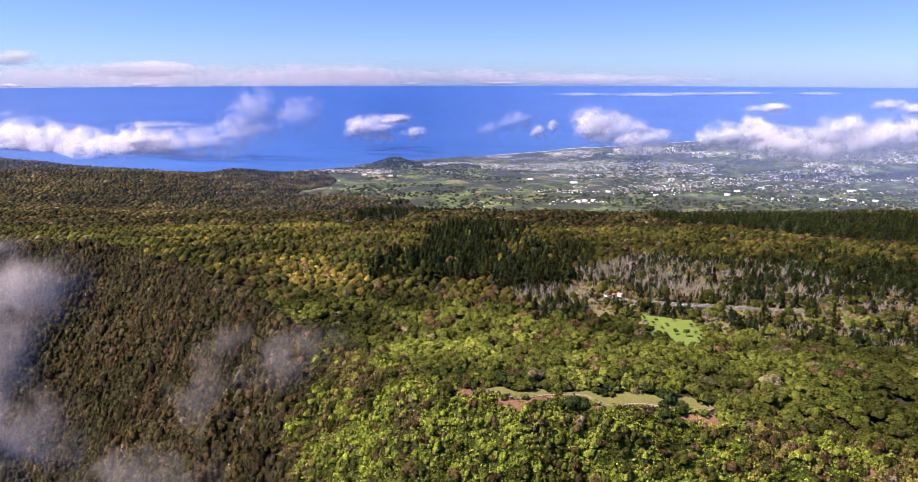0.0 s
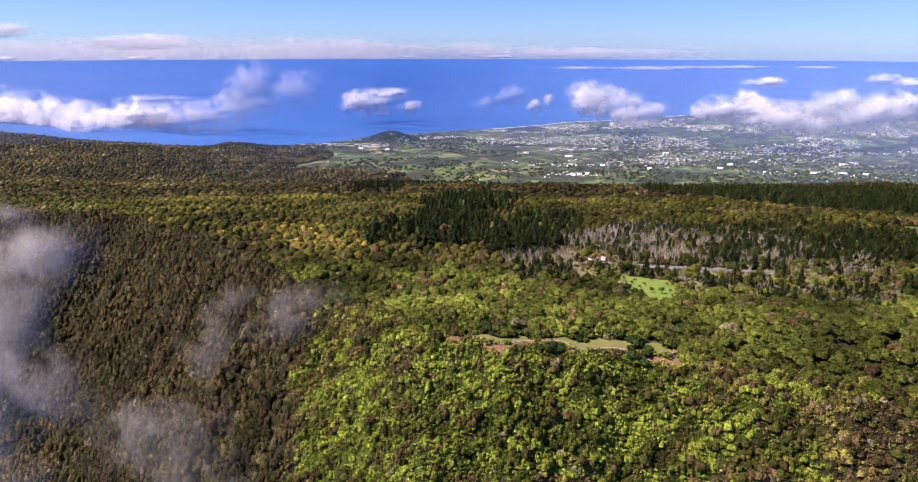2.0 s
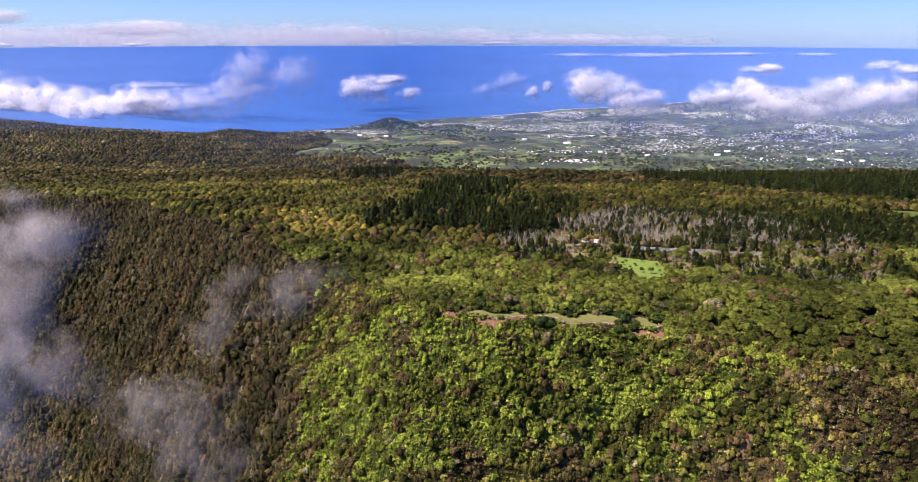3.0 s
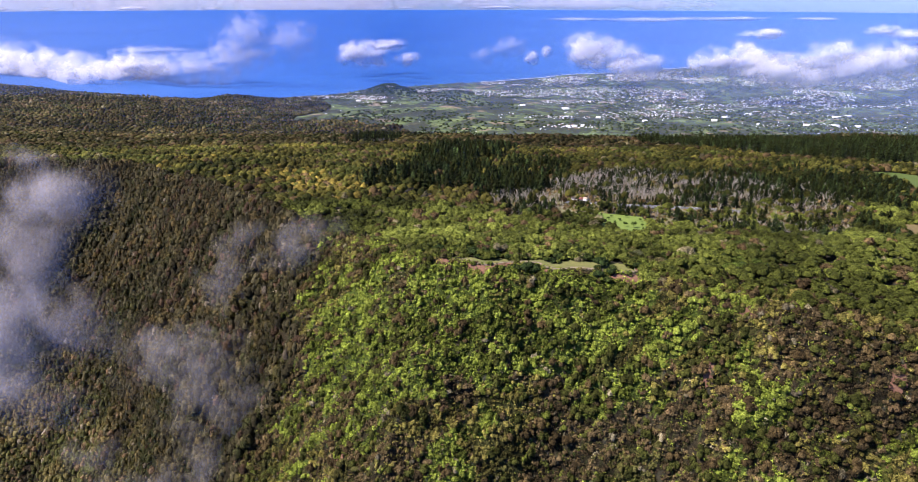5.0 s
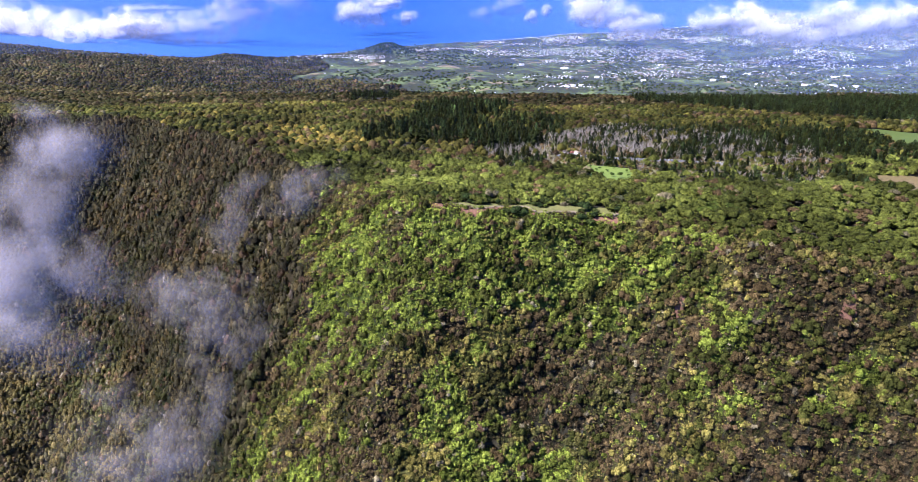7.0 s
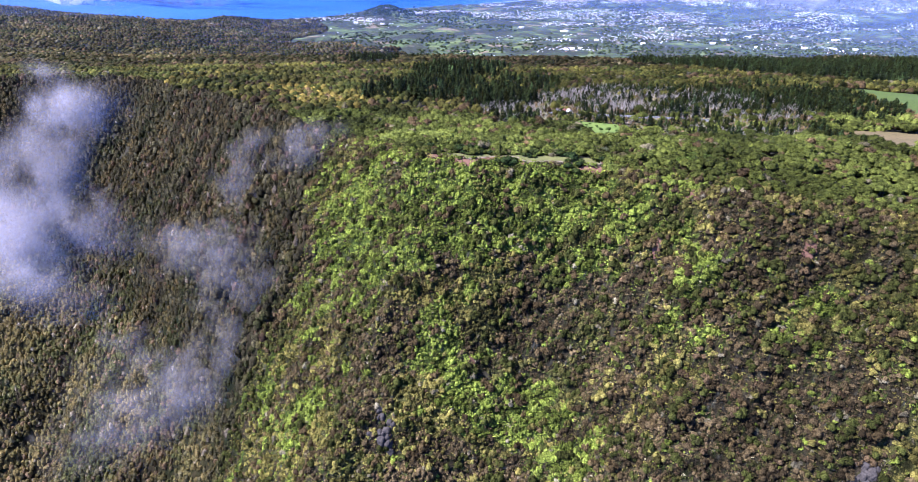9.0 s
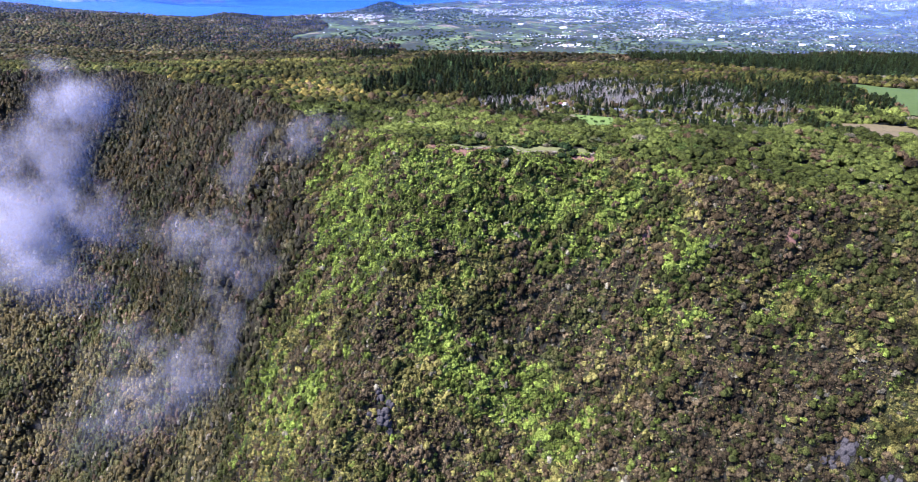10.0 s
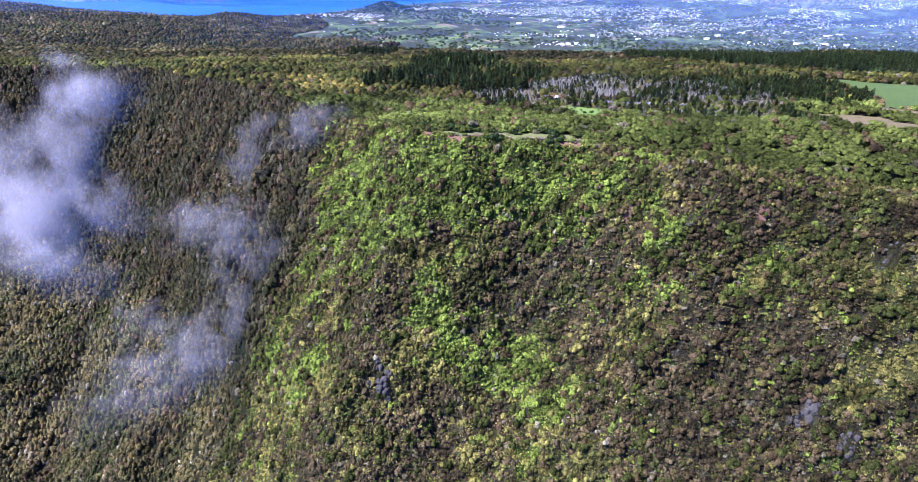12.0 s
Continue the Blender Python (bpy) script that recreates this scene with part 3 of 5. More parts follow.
# open spots and stands of trees, in plan
TERRACE = [(14, 303), (18, 301), (25.3, 295.4), (28.6, 293), (35.4, 294.2), (43, 296.6), (50.5, 297.3), (58, 297.3), (63.6, 296), (67, 291.8), (71.8, 286.5), (79, 286), (83.5, 287.7), (90.7, 287.7), (101, 284.2), (107.7, 282.5), (115.5, 281), (122, 282), (121, 287), (118, 294), (111, 297), (104, 293), (97, 299), (90, 301.4), (82, 300), (75, 295.3), (70, 299), (65, 303), (57, 301.4), (49.5, 299.6), (45, 301), (41, 307), (36, 304), (30, 300), (23, 306.6), (17, 310)]
CLEARING = [(139, 486), (158, 474), (178, 463), (176, 440), (171, 420), (160, 396), (151, 379), (138, 385), (135, 405), (133, 425), (137, 455)]
ROADLINE = [(120, 538), (151, 527), (163, 523), (185, 516), (218, 506), (241, 498), (275, 484)]
PINES = [(-93, 595), (-99, 731), (-47, 800), (-30, 1160), (131, 1214), (88, 900), (172, 850), (125, 585), (39, 555), (27, 618), (-24, 575)]
PINES_FAR = [(-205, 1220), (-270, 1900), (130, 1950), (125, 1800), (-138, 1650), (-107, 1240)]
PLANTATION = [(500, 1641), (668, 1500), (1100, 1400), (1100, 900), (638, 868), (509, 1000), (420, 1347)]
MIXED = [(265, 675), (428, 836), (600, 800), (560, 640), (382, 500), (275, 480), (235, 520)]
DEADLAND = [(47, 572), (112, 672), (234, 786), (385, 720), (440, 600), (364, 439), (300, 372), (273, 360), (232, 385), (181, 410), (180, 440), (134, 474), (60, 454), (45, 488)]
BARE_EARTH = [(101, 488), (114, 496), (122, 488), (118, 466), (107, 461), (98, 470)]
FIELD_GREEN = [(560, 765), (616, 775), (720, 690), (640, 520), (520, 440), (482, 476), (505, 530), (540, 650)]
FIELD_TAN = [(382, 432), (412, 432), (440, 415), (425, 329), (405, 296), (369, 318), (346, 318), (362, 381)]
FIELD_EDGE = [(478, 476), (516, 440), (560, 400), (480, 400), (455, 440)]
BELT = [(400, 560), (440, 680), (489, 727), (528, 705), (545, 663), (508, 540), (478, 482), (450, 455), (423, 450), (406, 486)]
CLUMP = [(380, 458), (394, 440), (360, 395), (330, 330), (318, 330), (345, 400)]


def road_distance(p):
    d = np.full(len(p), 1e9)
    for (ax, ay), (bx, by) in zip(ROADLINE, ROADLINE[1:]):
        w = np.array([bx - ax, by - ay], float)
        t = np.clip(((p - (ax, ay)) @ w) / (w @ w), 0, 1)
        d = np.minimum(d, np.linalg.norm(p - (np.array([ax, ay]) + t[:, None] * w), axis=1))
    return d


def roadside(p):
    """The low verge on the near side of the road."""
    return (road_distance(p) < 24) & (p[:, 1] < np.interp(p[:, 0], [q[0] for q in ROADLINE], [q[1] for q in ROADLINE])) & (p[:, 0] > 158) & (p[:, 0] < 236)


def open_ground(p):
    return inside(p, TERRACE) | inside(p, CLEARING) | inside(p, BARE_EARTH) | (np.hypot(p[:, 0] - 139, p[:, 1] - 548) < 7) | inside(p, FIELD_GREEN) | inside(p, FIELD_TAN) | inside(p, FIELD_EDGE) | (road_distance(p) < np.where((p[:, 0] > 158) & (p[:, 0] < 236), 6.5, 4.6))


def below_view(p):
    """Too deep under the path to come into view."""
    return (EYE - ground_z(p[:, 0], p[:, 1])) > 1.2 * (p[:, 1] + 198)


def beyond(p):
    """How far a place lies beyond the rim, on the slope; negative on the plateau."""
    spur, wall = rim_distance(p[:, 0], p[:, 1])
    return np.where(p[:, 0] < 60, np.minimum(spur, wall), spur)


def on_wall(p):
    """On the wall of the ravine, not on the spur."""
    return p[:, 0] < np.interp(p[:, 1], [60, 150, 230, 258, 274, 340, 445, 470], [-330, -285, -220, -195, -124, -108, -98, -60]) + 30 * fbm(p[:, 0], p[:, 1], 40, 3, 66) + 5 * np.sin(p[:, 0] * 7.3 + p[:, 1] * 5.1)


def bare_bank(p):
    """The bank of red soil under the terrace: 1 where bare."""
    return ((p[:, 0] > -2) & (p[:, 0] < 128) & (beyond(p) < 6 + 9 * fbm(p[:, 0], p[:, 1], 14, 2, 90)) & (beyond(p) > -3) & (fbm(p[:, 0], p[:, 1], 10, 3, 91) > -0.02)).astype(float)


def outcrop(p):
    """Among the larger rock outcrops."""
    return np.any([np.hypot(p[:, 0] - x, (p[:, 1] - y) * 1.2) < 6.5 for x, y, n_, r in ROCKSPOTS if n_ > 10], 0)


LIME, BROWN, GREY = np.array((0.205, 0.285, 0.042)), np.array((0.098, 0.081, 0.042)), np.array((0.2, 0.195, 0.13))
DARK_GREEN, MID_GREEN, SUN_GREEN, OLIVE = np.array((0.042, 0.052, 0.017)), np.array((0.072, 0.094, 0.022)), np.array((0.122, 0.158, 0.034)), np.array((0.105, 0.092, 0.034))


def tints(p, dark, light, brown=0.06, pale=0.02):
    """A green for every plant between two, drifting over the land, with a few brown and pale ones."""
    n_ = len(p)
    k = np.clip(0.5 + 1.5 * fbm(p[:, 0], p[:, 1], 42, 3, 61) + rng.normal(size=n_) * 0.24, 0, 1)[:, None]
    c = (np.asarray(dark) + (np.asarray(light) - np.asarray(dark)) * k) * rng.uniform(0.88, 1.13, (n_, 1))
    u = rng.random((n_, 1))
    drift = step(0.0, 0.3, fbm(p[:, 0], p[:, 1], 70, 3, 62))[:, None]
    c = np.where(u < brown * (0.4 + 2.2 * drift), np.array((0.1, 0.076, 0.042)) * rng.uniform(0.8, 1.3, (n_, 1)), c)
    return np.where(u > 1 - pale, GREY * rng.uniform(0.7, 1.1, (n_, 1)), c)


def with_z(p, dz=0.0):
    return np.concatenate([p, (ground_z(p[:, 0], p[:, 1]) + dz)[:, None]], 1)


NEAR = [crown_template(24, 1.0, 0.2, s, 3, None, 5) for s in range(6)]
CANOPY = [crown_template(40, 0.85, 0.17, 60 + s, 4, None, 5) for s in range(6)]
MID = [crown_template(9, 1.05, 0.32, 20 + s, 1, None, 5) for s in range(5)]
TINY = [crown_template(2, 0.8, 0.4, 80 + s, 1, None, 4) for s in range(4)]
FAR = [crown_template(4, 0.85, 0.35, 40 + s, 1, None, 5) for s in range(4)]
CONE = [conifer_template(11, 6, s) for s in range(6)]
CONE_FAR = [conifer_template(7, 5, 9 + s) for s in range(4)]
DEAD = [dead_template(s) for s in range(6)]

FERN_PATCHES = [(143, 240, 38, 12), (99, 271, 26, 10), (-74, 313, 12, 25), (9, 214, 17, 9), (47, 188, 25, 12), (-92, 205, 13, 9), (-128, 250, 9, 8), (-150, 205, 12, 9), (230, 170, 13, 9), (-15, 287, 20, 13), (54, 262, 24, 10), (-38, 257, 11, 10), (92, 158, 16, 9), (169, 198, 21, 9), (20, 270, 30, 12), (-55, 300, 16, 12), (2, 212, 11, 8), (31, 193, 13, 8), (71, 178, 15, 8), (92, 153, 8, 6)]
def scrub_colour(p):
    """Fern green in patches, brown and grey scrub between, shade painted into the gaps."""
    ferns = sum(np.exp(-(((p[:, 0] - x) / (1.25 * a)) ** 2 + ((p[:, 1] - y) / (1.25 * b)) ** 2)) for x, y, a, b in FERN_PATCHES)
    lime = 0.05 + 0.95 * step(0.26, 0.48, (0.75 + 0.4 * step(180, 260, p[:, 1])) * fbm(p[:, 0], p[:, 1] * 2.0, 14, 3, 71) + 0.62 * np.minimum(ferns, 1.2) + 0.14 * step(190, 290, p[:, 1]) * step(220, 120, p[:, 0]) + 0.17 * step(225, 275, p[:, 1]) * step(-90, -40, p[:, 0]) * step(170, 120, p[:, 0]) - 0.12 * step(-80, -150, p[:, 0]))
    brown = step(0.02, 0.3, 1.2 * fbm(p[:, 0], p[:, 1] * 1.8, 38, 4, 72) + 0.1 + 0.14 * step(100, 220, p[:, 0]) + 0.06 * step(230, 150, p[:, 1]))
    c = tints(p, (0.065, 0.072, 0.024), (0.21, 0.205, 0.055), 0.1, 0.03)
    u = rng.random((len(p), 1))
    c = np.where(u < 0.88 * lime[:, None], (LIME + (np.array((0.12, 0.15, 0.036)) - LIME) * rng.random((len(p), 1)) * 0.5) * rng.uniform(0.8, 1.12, (len(p), 1)), np.where(rng.random((len(p), 1)) < 0.75 * brown[:, None], np.where(u < 0.96, BROWN, GREY) * rng.uniform(0.6, 1.4, (len(p), 1)), c))
    # Noise paints the shade of gaps between bushes into the tint.
    gap_shade = 0.55 + 0.65 * step(-0.22, 0.12, fbm(p[:, 0], p[:, 1] * 2.2, 10, 3, 73) + 0.1 * lime)
    return c * (gap_shade * (1 - 0.28 * step(110, 230, p[:, 0])) * (1 + 0.14 * step(265, 185, p[:, 1])))[:, None] * (1, 1, 1.12)


# slope of the spur: ferns and scrub
p = jitter_grid(-330, 430, 40, 460, 3.2, 0.66)
keep = ((beyond(p) > np.where(p[:, 0] > 128, -34 + 24 * rng.random(len(p)), -2.5)) & (inside(p, TERRACE) == 0) | ((p[:, 0] > 95) & (p[:, 0] < 132) & (p[:, 1] < 278))) & (~on_wall(p)) & in_view(p, 20)
keep &= ~below_view(p)
keep &= (rng.random(len(p)) > 0.9 * bare_bank(p)) & (rng.random(len(p)) > 0.8 * outcrop(p))
p = p[keep]
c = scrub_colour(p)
size = np.clip(np.exp(rng.normal(0.68, 0.36, len(p))), 0.9, 3.8)
large = rng.random(len(p)) > 0.93 - 0.1 * step(0.0, 0.3, fbm(p[:, 0], p[:, 1], 30, 2, 95))
size = np.where(large, rng.uniform(2.8, 5.0, len(p)), size)
size = np.where((p[:, 0] > -4) & (p[:, 0] < 130), size * np.clip(0.42 + beyond(p) / 20, 0.42, 1), size)
c = np.where(large[:, None], np.where(rng.random((len(p), 1)) < 0.7, np.array((0.055, 0.068, 0.018)), np.array((0.085, 0.068, 0.035))) * rng.uniform(0.6, 1.3, (len(p), 1)), c)
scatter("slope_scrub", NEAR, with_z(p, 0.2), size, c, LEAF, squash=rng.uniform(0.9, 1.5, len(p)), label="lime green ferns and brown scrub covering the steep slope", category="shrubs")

TUFT = [crown_template(9, 0.9, 0.45, 400 + s, 1, 0) for s in range(5)]
p = jitter_grid(-330, 430, 40, 460, 1.85, 0.64)
p = p[(beyond(p) > 0) & (~on_wall(p)) & in_view(p, 20) & ~below_view(p) & (rng.random(len(p)) > 0.85 * bare_bank(p)) & ~outcrop(p)]
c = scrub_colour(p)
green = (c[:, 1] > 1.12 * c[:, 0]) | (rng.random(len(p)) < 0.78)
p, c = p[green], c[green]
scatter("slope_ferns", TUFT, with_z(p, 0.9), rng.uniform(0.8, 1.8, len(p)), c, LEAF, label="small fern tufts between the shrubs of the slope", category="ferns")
# low thicket that closes over the slope between the shrubs, gap shade painted into it
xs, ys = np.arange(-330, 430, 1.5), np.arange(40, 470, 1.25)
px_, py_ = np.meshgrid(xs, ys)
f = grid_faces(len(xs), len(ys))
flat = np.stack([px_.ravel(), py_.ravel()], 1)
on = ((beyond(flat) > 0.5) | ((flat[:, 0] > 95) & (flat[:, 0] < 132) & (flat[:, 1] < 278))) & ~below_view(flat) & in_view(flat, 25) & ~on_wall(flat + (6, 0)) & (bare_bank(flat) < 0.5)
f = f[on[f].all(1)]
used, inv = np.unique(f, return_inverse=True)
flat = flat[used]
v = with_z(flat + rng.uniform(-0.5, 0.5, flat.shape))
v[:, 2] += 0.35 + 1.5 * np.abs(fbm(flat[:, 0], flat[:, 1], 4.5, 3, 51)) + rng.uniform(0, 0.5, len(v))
# The 0.28 darkens the tint to stand in for shade between shrubs.
tagged(mesh_object("slope_thicket", v, inv.reshape(-1, 4), LEAF, tints=0.28 * scrub_colour(flat)), "low tangled ferns and brush on the steep slope, darkened as gap shade", "undergrowth", kind="stuff")

# wall of the ravine
p = np.concatenate([jitter_grid(-1150, 0, 60, 1060, 5.0, 0.66), jitter_grid(-640, -60, 160, 620, 6.4, 0.64)])
keep = (beyond(p) > 1) & on_wall(p) & in_view(p, 20) & ~below_view(p)
p = p[keep]
c = tints(p, DARK_GREEN, OLIVE, 0.1, 0.03)
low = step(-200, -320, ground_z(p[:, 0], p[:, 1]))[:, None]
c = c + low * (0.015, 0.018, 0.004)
# Lighter towards the floor; the streak noise paints gully shade into the tint.
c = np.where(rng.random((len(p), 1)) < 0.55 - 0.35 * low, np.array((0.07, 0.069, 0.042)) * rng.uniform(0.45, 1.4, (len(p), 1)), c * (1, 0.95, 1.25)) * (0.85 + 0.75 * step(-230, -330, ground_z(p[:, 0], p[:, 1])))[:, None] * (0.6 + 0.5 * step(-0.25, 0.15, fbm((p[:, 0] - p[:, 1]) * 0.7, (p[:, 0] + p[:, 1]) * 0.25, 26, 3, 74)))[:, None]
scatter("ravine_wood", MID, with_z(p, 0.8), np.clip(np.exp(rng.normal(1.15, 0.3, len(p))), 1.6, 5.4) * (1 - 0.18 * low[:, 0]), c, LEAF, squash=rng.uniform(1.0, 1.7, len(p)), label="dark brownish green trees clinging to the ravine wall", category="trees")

# undergrowth that closes the wall between the trees, shade painted into its colour
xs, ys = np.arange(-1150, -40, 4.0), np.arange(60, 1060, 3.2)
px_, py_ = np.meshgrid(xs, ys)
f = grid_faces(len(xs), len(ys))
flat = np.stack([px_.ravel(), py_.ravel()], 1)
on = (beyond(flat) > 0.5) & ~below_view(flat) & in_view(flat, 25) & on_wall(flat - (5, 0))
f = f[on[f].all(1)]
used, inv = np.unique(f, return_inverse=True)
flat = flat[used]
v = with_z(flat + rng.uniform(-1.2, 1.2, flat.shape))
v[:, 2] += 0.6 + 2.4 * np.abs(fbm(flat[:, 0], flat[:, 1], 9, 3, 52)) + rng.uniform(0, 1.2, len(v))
# Tint times 0.3: the shaded gaps under the trees, put into the colour.
tagged(mesh_object("ravine_thicket", v, inv.reshape(-1, 4), LEAF, tints=0.3 * tints(flat, DARK_GREEN, OLIVE, 0.25, 0.02)), "low brush between the trees of the ravine wall, painted dark as shade", "undergrowth", kind="stuff")

# forest on the plateau, near to far
for name, y0, y1, d, lo, hi, tmpl, wts, lab in (
    ("plateau_forest", 130, 520, 5.7, 2.3, 6.3, CANOPY, (MID_GREEN * 0.75, SUN_GREEN, 0.05, 0.02), "dense sunlit green native forest canopy behind the rim"),
    ("middle_forest", 520, 1150, 7.1, 2.2, 7.4, FAR, (MID_GREEN * 0.8, np.array((0.125, 0.128, 0.03)), 0.1, 0.01), "green and olive forest canopy rolling over the plateau"),
    ("distant_forest", 1150, 2950, 12.8, 4.2, 11.0, TINY, (DARK_GREEN, OLIVE * (0.95, 0.98, 1.1), 0.12, 0.03), "dark olive forest on the far plateau and ridge"),
):
    p = jitter_grid(-2300, 1500, y0, y1, d)
    keep = (beyond(p) <= np.where(p[:, 0] > 128, -4 + 34 * fbm(p[:, 0], p[:, 1], 30, 3, 75) - 10 * rng.random(len(p)), 1)) & ~((p[:, 0] > 2) & (p[:, 0] < 124) & (p[:, 1] < np.interp(p[:, 0], [2, 30, 72, 124], [306, 301, 294, 288]))) & in_view(p, 60) & ~open_ground(p)
    keep &= ~(inside(p, DEADLAND) & (rng.random(len(p)) < 0.86)) & ~(roadside(p) & (rng.random(len(p)) < 0.85)) & ~inside(p, PLANTATION) & ~(inside(p, PINES) & (rng.random(len(p)) < 0.6)) & ~inside(p, PINES_FAR)
    if y0 > 1000:
        keep &= ~((p[:, 1] > 1650 + 200 * fbm(p[:, 0], p[:, 1], 300, 2, 77)) & (p[:, 0] > -270 - 0.74 * (p[:, 1] - 2250) + 400 * fbm(p[:, 0], p[:, 1], 300, 3, 78)))
    p = p[keep]
    c = tints(p, *wts)
    bright = step(0.0, 0.3, fbm(p[:, 0], p[:, 1], 120, 3, 81))
    flower = sum(np.exp(-(((p[:, 0] - x) / 32) ** 2 + ((p[:, 1] - y) / 40) ** 2)) for x, y in ((-149, 640), (-112, 590), (-210, 720), (-380, 860)))
    c = np.where(rng.random((len(p), 1)) < 0.55 * flower[:, None], np.array((0.24, 0.21, 0.05)) * rng.uniform(0.7, 1.2, (len(p), 1)), c)
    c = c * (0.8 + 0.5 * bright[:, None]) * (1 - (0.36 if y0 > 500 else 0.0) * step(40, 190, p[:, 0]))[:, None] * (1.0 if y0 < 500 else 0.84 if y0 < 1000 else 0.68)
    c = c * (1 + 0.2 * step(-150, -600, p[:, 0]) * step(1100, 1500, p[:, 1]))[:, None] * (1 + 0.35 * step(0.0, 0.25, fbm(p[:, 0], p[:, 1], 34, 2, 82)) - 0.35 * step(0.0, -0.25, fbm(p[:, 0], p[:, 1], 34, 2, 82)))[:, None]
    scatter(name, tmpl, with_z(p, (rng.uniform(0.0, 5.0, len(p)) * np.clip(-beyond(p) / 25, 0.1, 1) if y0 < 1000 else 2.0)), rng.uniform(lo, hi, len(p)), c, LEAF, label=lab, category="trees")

# conifers
for name, poly, d, h0, h1, share, tmpl in (
    ("pine_stand", PINES, 7.0, 7, 23, 0.9, CONE), ("far_pine_stand", PINES_FAR, 14, 16, 24, 0.95, CONE_FAR),
    ("pine_plantation", PLANTATION, 9.0, 13, 24, 1.0, CONE_FAR), ("scattered_pines", MIXED, 8.0, 8, 18, 0.42, CONE), ("stray_pines", DEADLAND, 7, 5, 15, 0.55, CONE), ("shelter_belt", BELT, 6.0, 9, 18, 1.0, CONE), ("conifer_clump", CLUMP, 5.0, 8, 14, 1.0, CONE),
):
    q = np.array(poly)
    p = jitter_grid(*(q[:, 0].min(), q[:, 0].max(), q[:, 1].min(), q[:, 1].max()), d)
    wob = 34 * np.stack([fbm(p[:, 0], p[:, 1], 60, 3, 13), fbm(p[:, 0], p[:, 1], 60, 3, 14)], 1)
    p = p[inside(p + wob, poly) & (rng.random(len(p)) < share * (0.12 + 1.2 * step(-0.16, 0.14, fbm(p[:, 0], p[:, 1], 38, 3, 16)))) & ~open_ground(p) & ~roadside(p)]
    c = np.array((0.011, 0.02, 0.008)) * np.exp(rng.normal(0, 0.6, (len(p), 1))) + rng.uniform(0, 0.012, (len(p), 1)) * (1, 1, 0)
    scatter(name, tmpl, with_z(p, -0.5), rng.uniform(h0, h1, len(p)), c * (0.65 if h0 > 15 else 1), LEAF, label="dark green pointed conifers standing close together", category="conifers")

# scrub between the dead trees
q = np.array(DEADLAND)
p = jitter_grid(*(q[:, 0].min(), q[:, 0].max(), q[:, 1].min(), q[:, 1].max()), 4.5)
p = p[inside(p, DEADLAND) & ~open_ground(p) & (rng.random(len(p)) < 0.92)]
c = np.where(rng.random((len(p), 1)) < 0.5 + 0.3 * step(500, 600, p[:, 1])[:, None], np.array((0.12, 0.095, 0.055)), np.array((0.09, 0.1, 0.025))) * rng.uniform(0.5, 1.4, (len(p), 1))
scatter("glade_scrub", FAR, with_z(p, 0.1), rng.uniform(0.9, 2.9, len(p)), c, LEAF, label="brown and olive scrub under the dead trees", category="shrubs")

# dead trees
q = np.array(DEADLAND)
p = jitter_grid(*(q[:, 0].min(), q[:, 0].max(), q[:, 1].min(), q[:, 1].max()), 3.9)
p = p[inside(p, DEADLAND) & ~open_ground(p) & ~(roadside(p) & (rng.random(len(p)) < 0.7)) & (rng.random(len(p)) < 0.12 + 0.7 * step(-0.15, 0.25, fbm(p[:, 0], p[:, 1], 50, 3, 92)))]
scatter("dead_trees", DEAD, with_z(p, 0), rng.uniform(4, 9, len(p)) * (1 + 0.45 * step(500, 580, p[:, 1])), np.full((len(p), 3), 0.3), DEADWOOD, label="bleached grey dead trees with bare branches", category="dead trees")


# ---------------------------------------------------------------- open ground
def patch(name, poly, mat, lift, cell, label, category, ragged=0.0, also=None):
    """A sheet of other ground cover that follows the land inside an outline."""
    q = np.array(poly, float)
    xs, ys = np.arange(q[:, 0].min() - cell, q[:, 0].max() + cell, cell), np.arange(q[:, 1].min() - cell, q[:, 1].max() + cell, cell)
    px, py = np.meshgrid(xs, ys)
    f = grid_faces(len(xs), len(ys))
    mid = np.stack([px.ravel()[f].mean(1), py.ravel()[f].mean(1)], 1)
    wob = np.stack([fbm(mid[:, 0], mid[:, 1], 9, 2, 3), fbm(mid[:, 0], mid[:, 1], 9, 2, 4)], 1) * ragged
    keep = inside(mid + wob, poly)
    if also is not None:
        keep &= also(mid)
    f = f[keep]
    used, inv = np.unique(f, return_inverse=True)
    v = np.stack([px.ravel(), py.ravel(), ground_z(px.ravel(), py.ravel()) + lift], 1)[used]
    return tagged(mesh_object(name, v, inv.reshape(-1, 4), mat, smooth=True), label, category, kind="structure")


patch("terrace_lawn", TERRACE, GRASS, 0.45, 0.8, "mown grass terrace along the cliff edge", "lawn", 1.5)
patch("clearing_lawn", CLEARING, CLEAR_GRASS, 0.5, 1.2, "bright green picnic clearing", "lawn", 5)
patch("bare_earth", BARE_EARTH, STUBBLE, 0.4, 1.5, "bare tan earth beside the picnic clearing", "soil", 5)
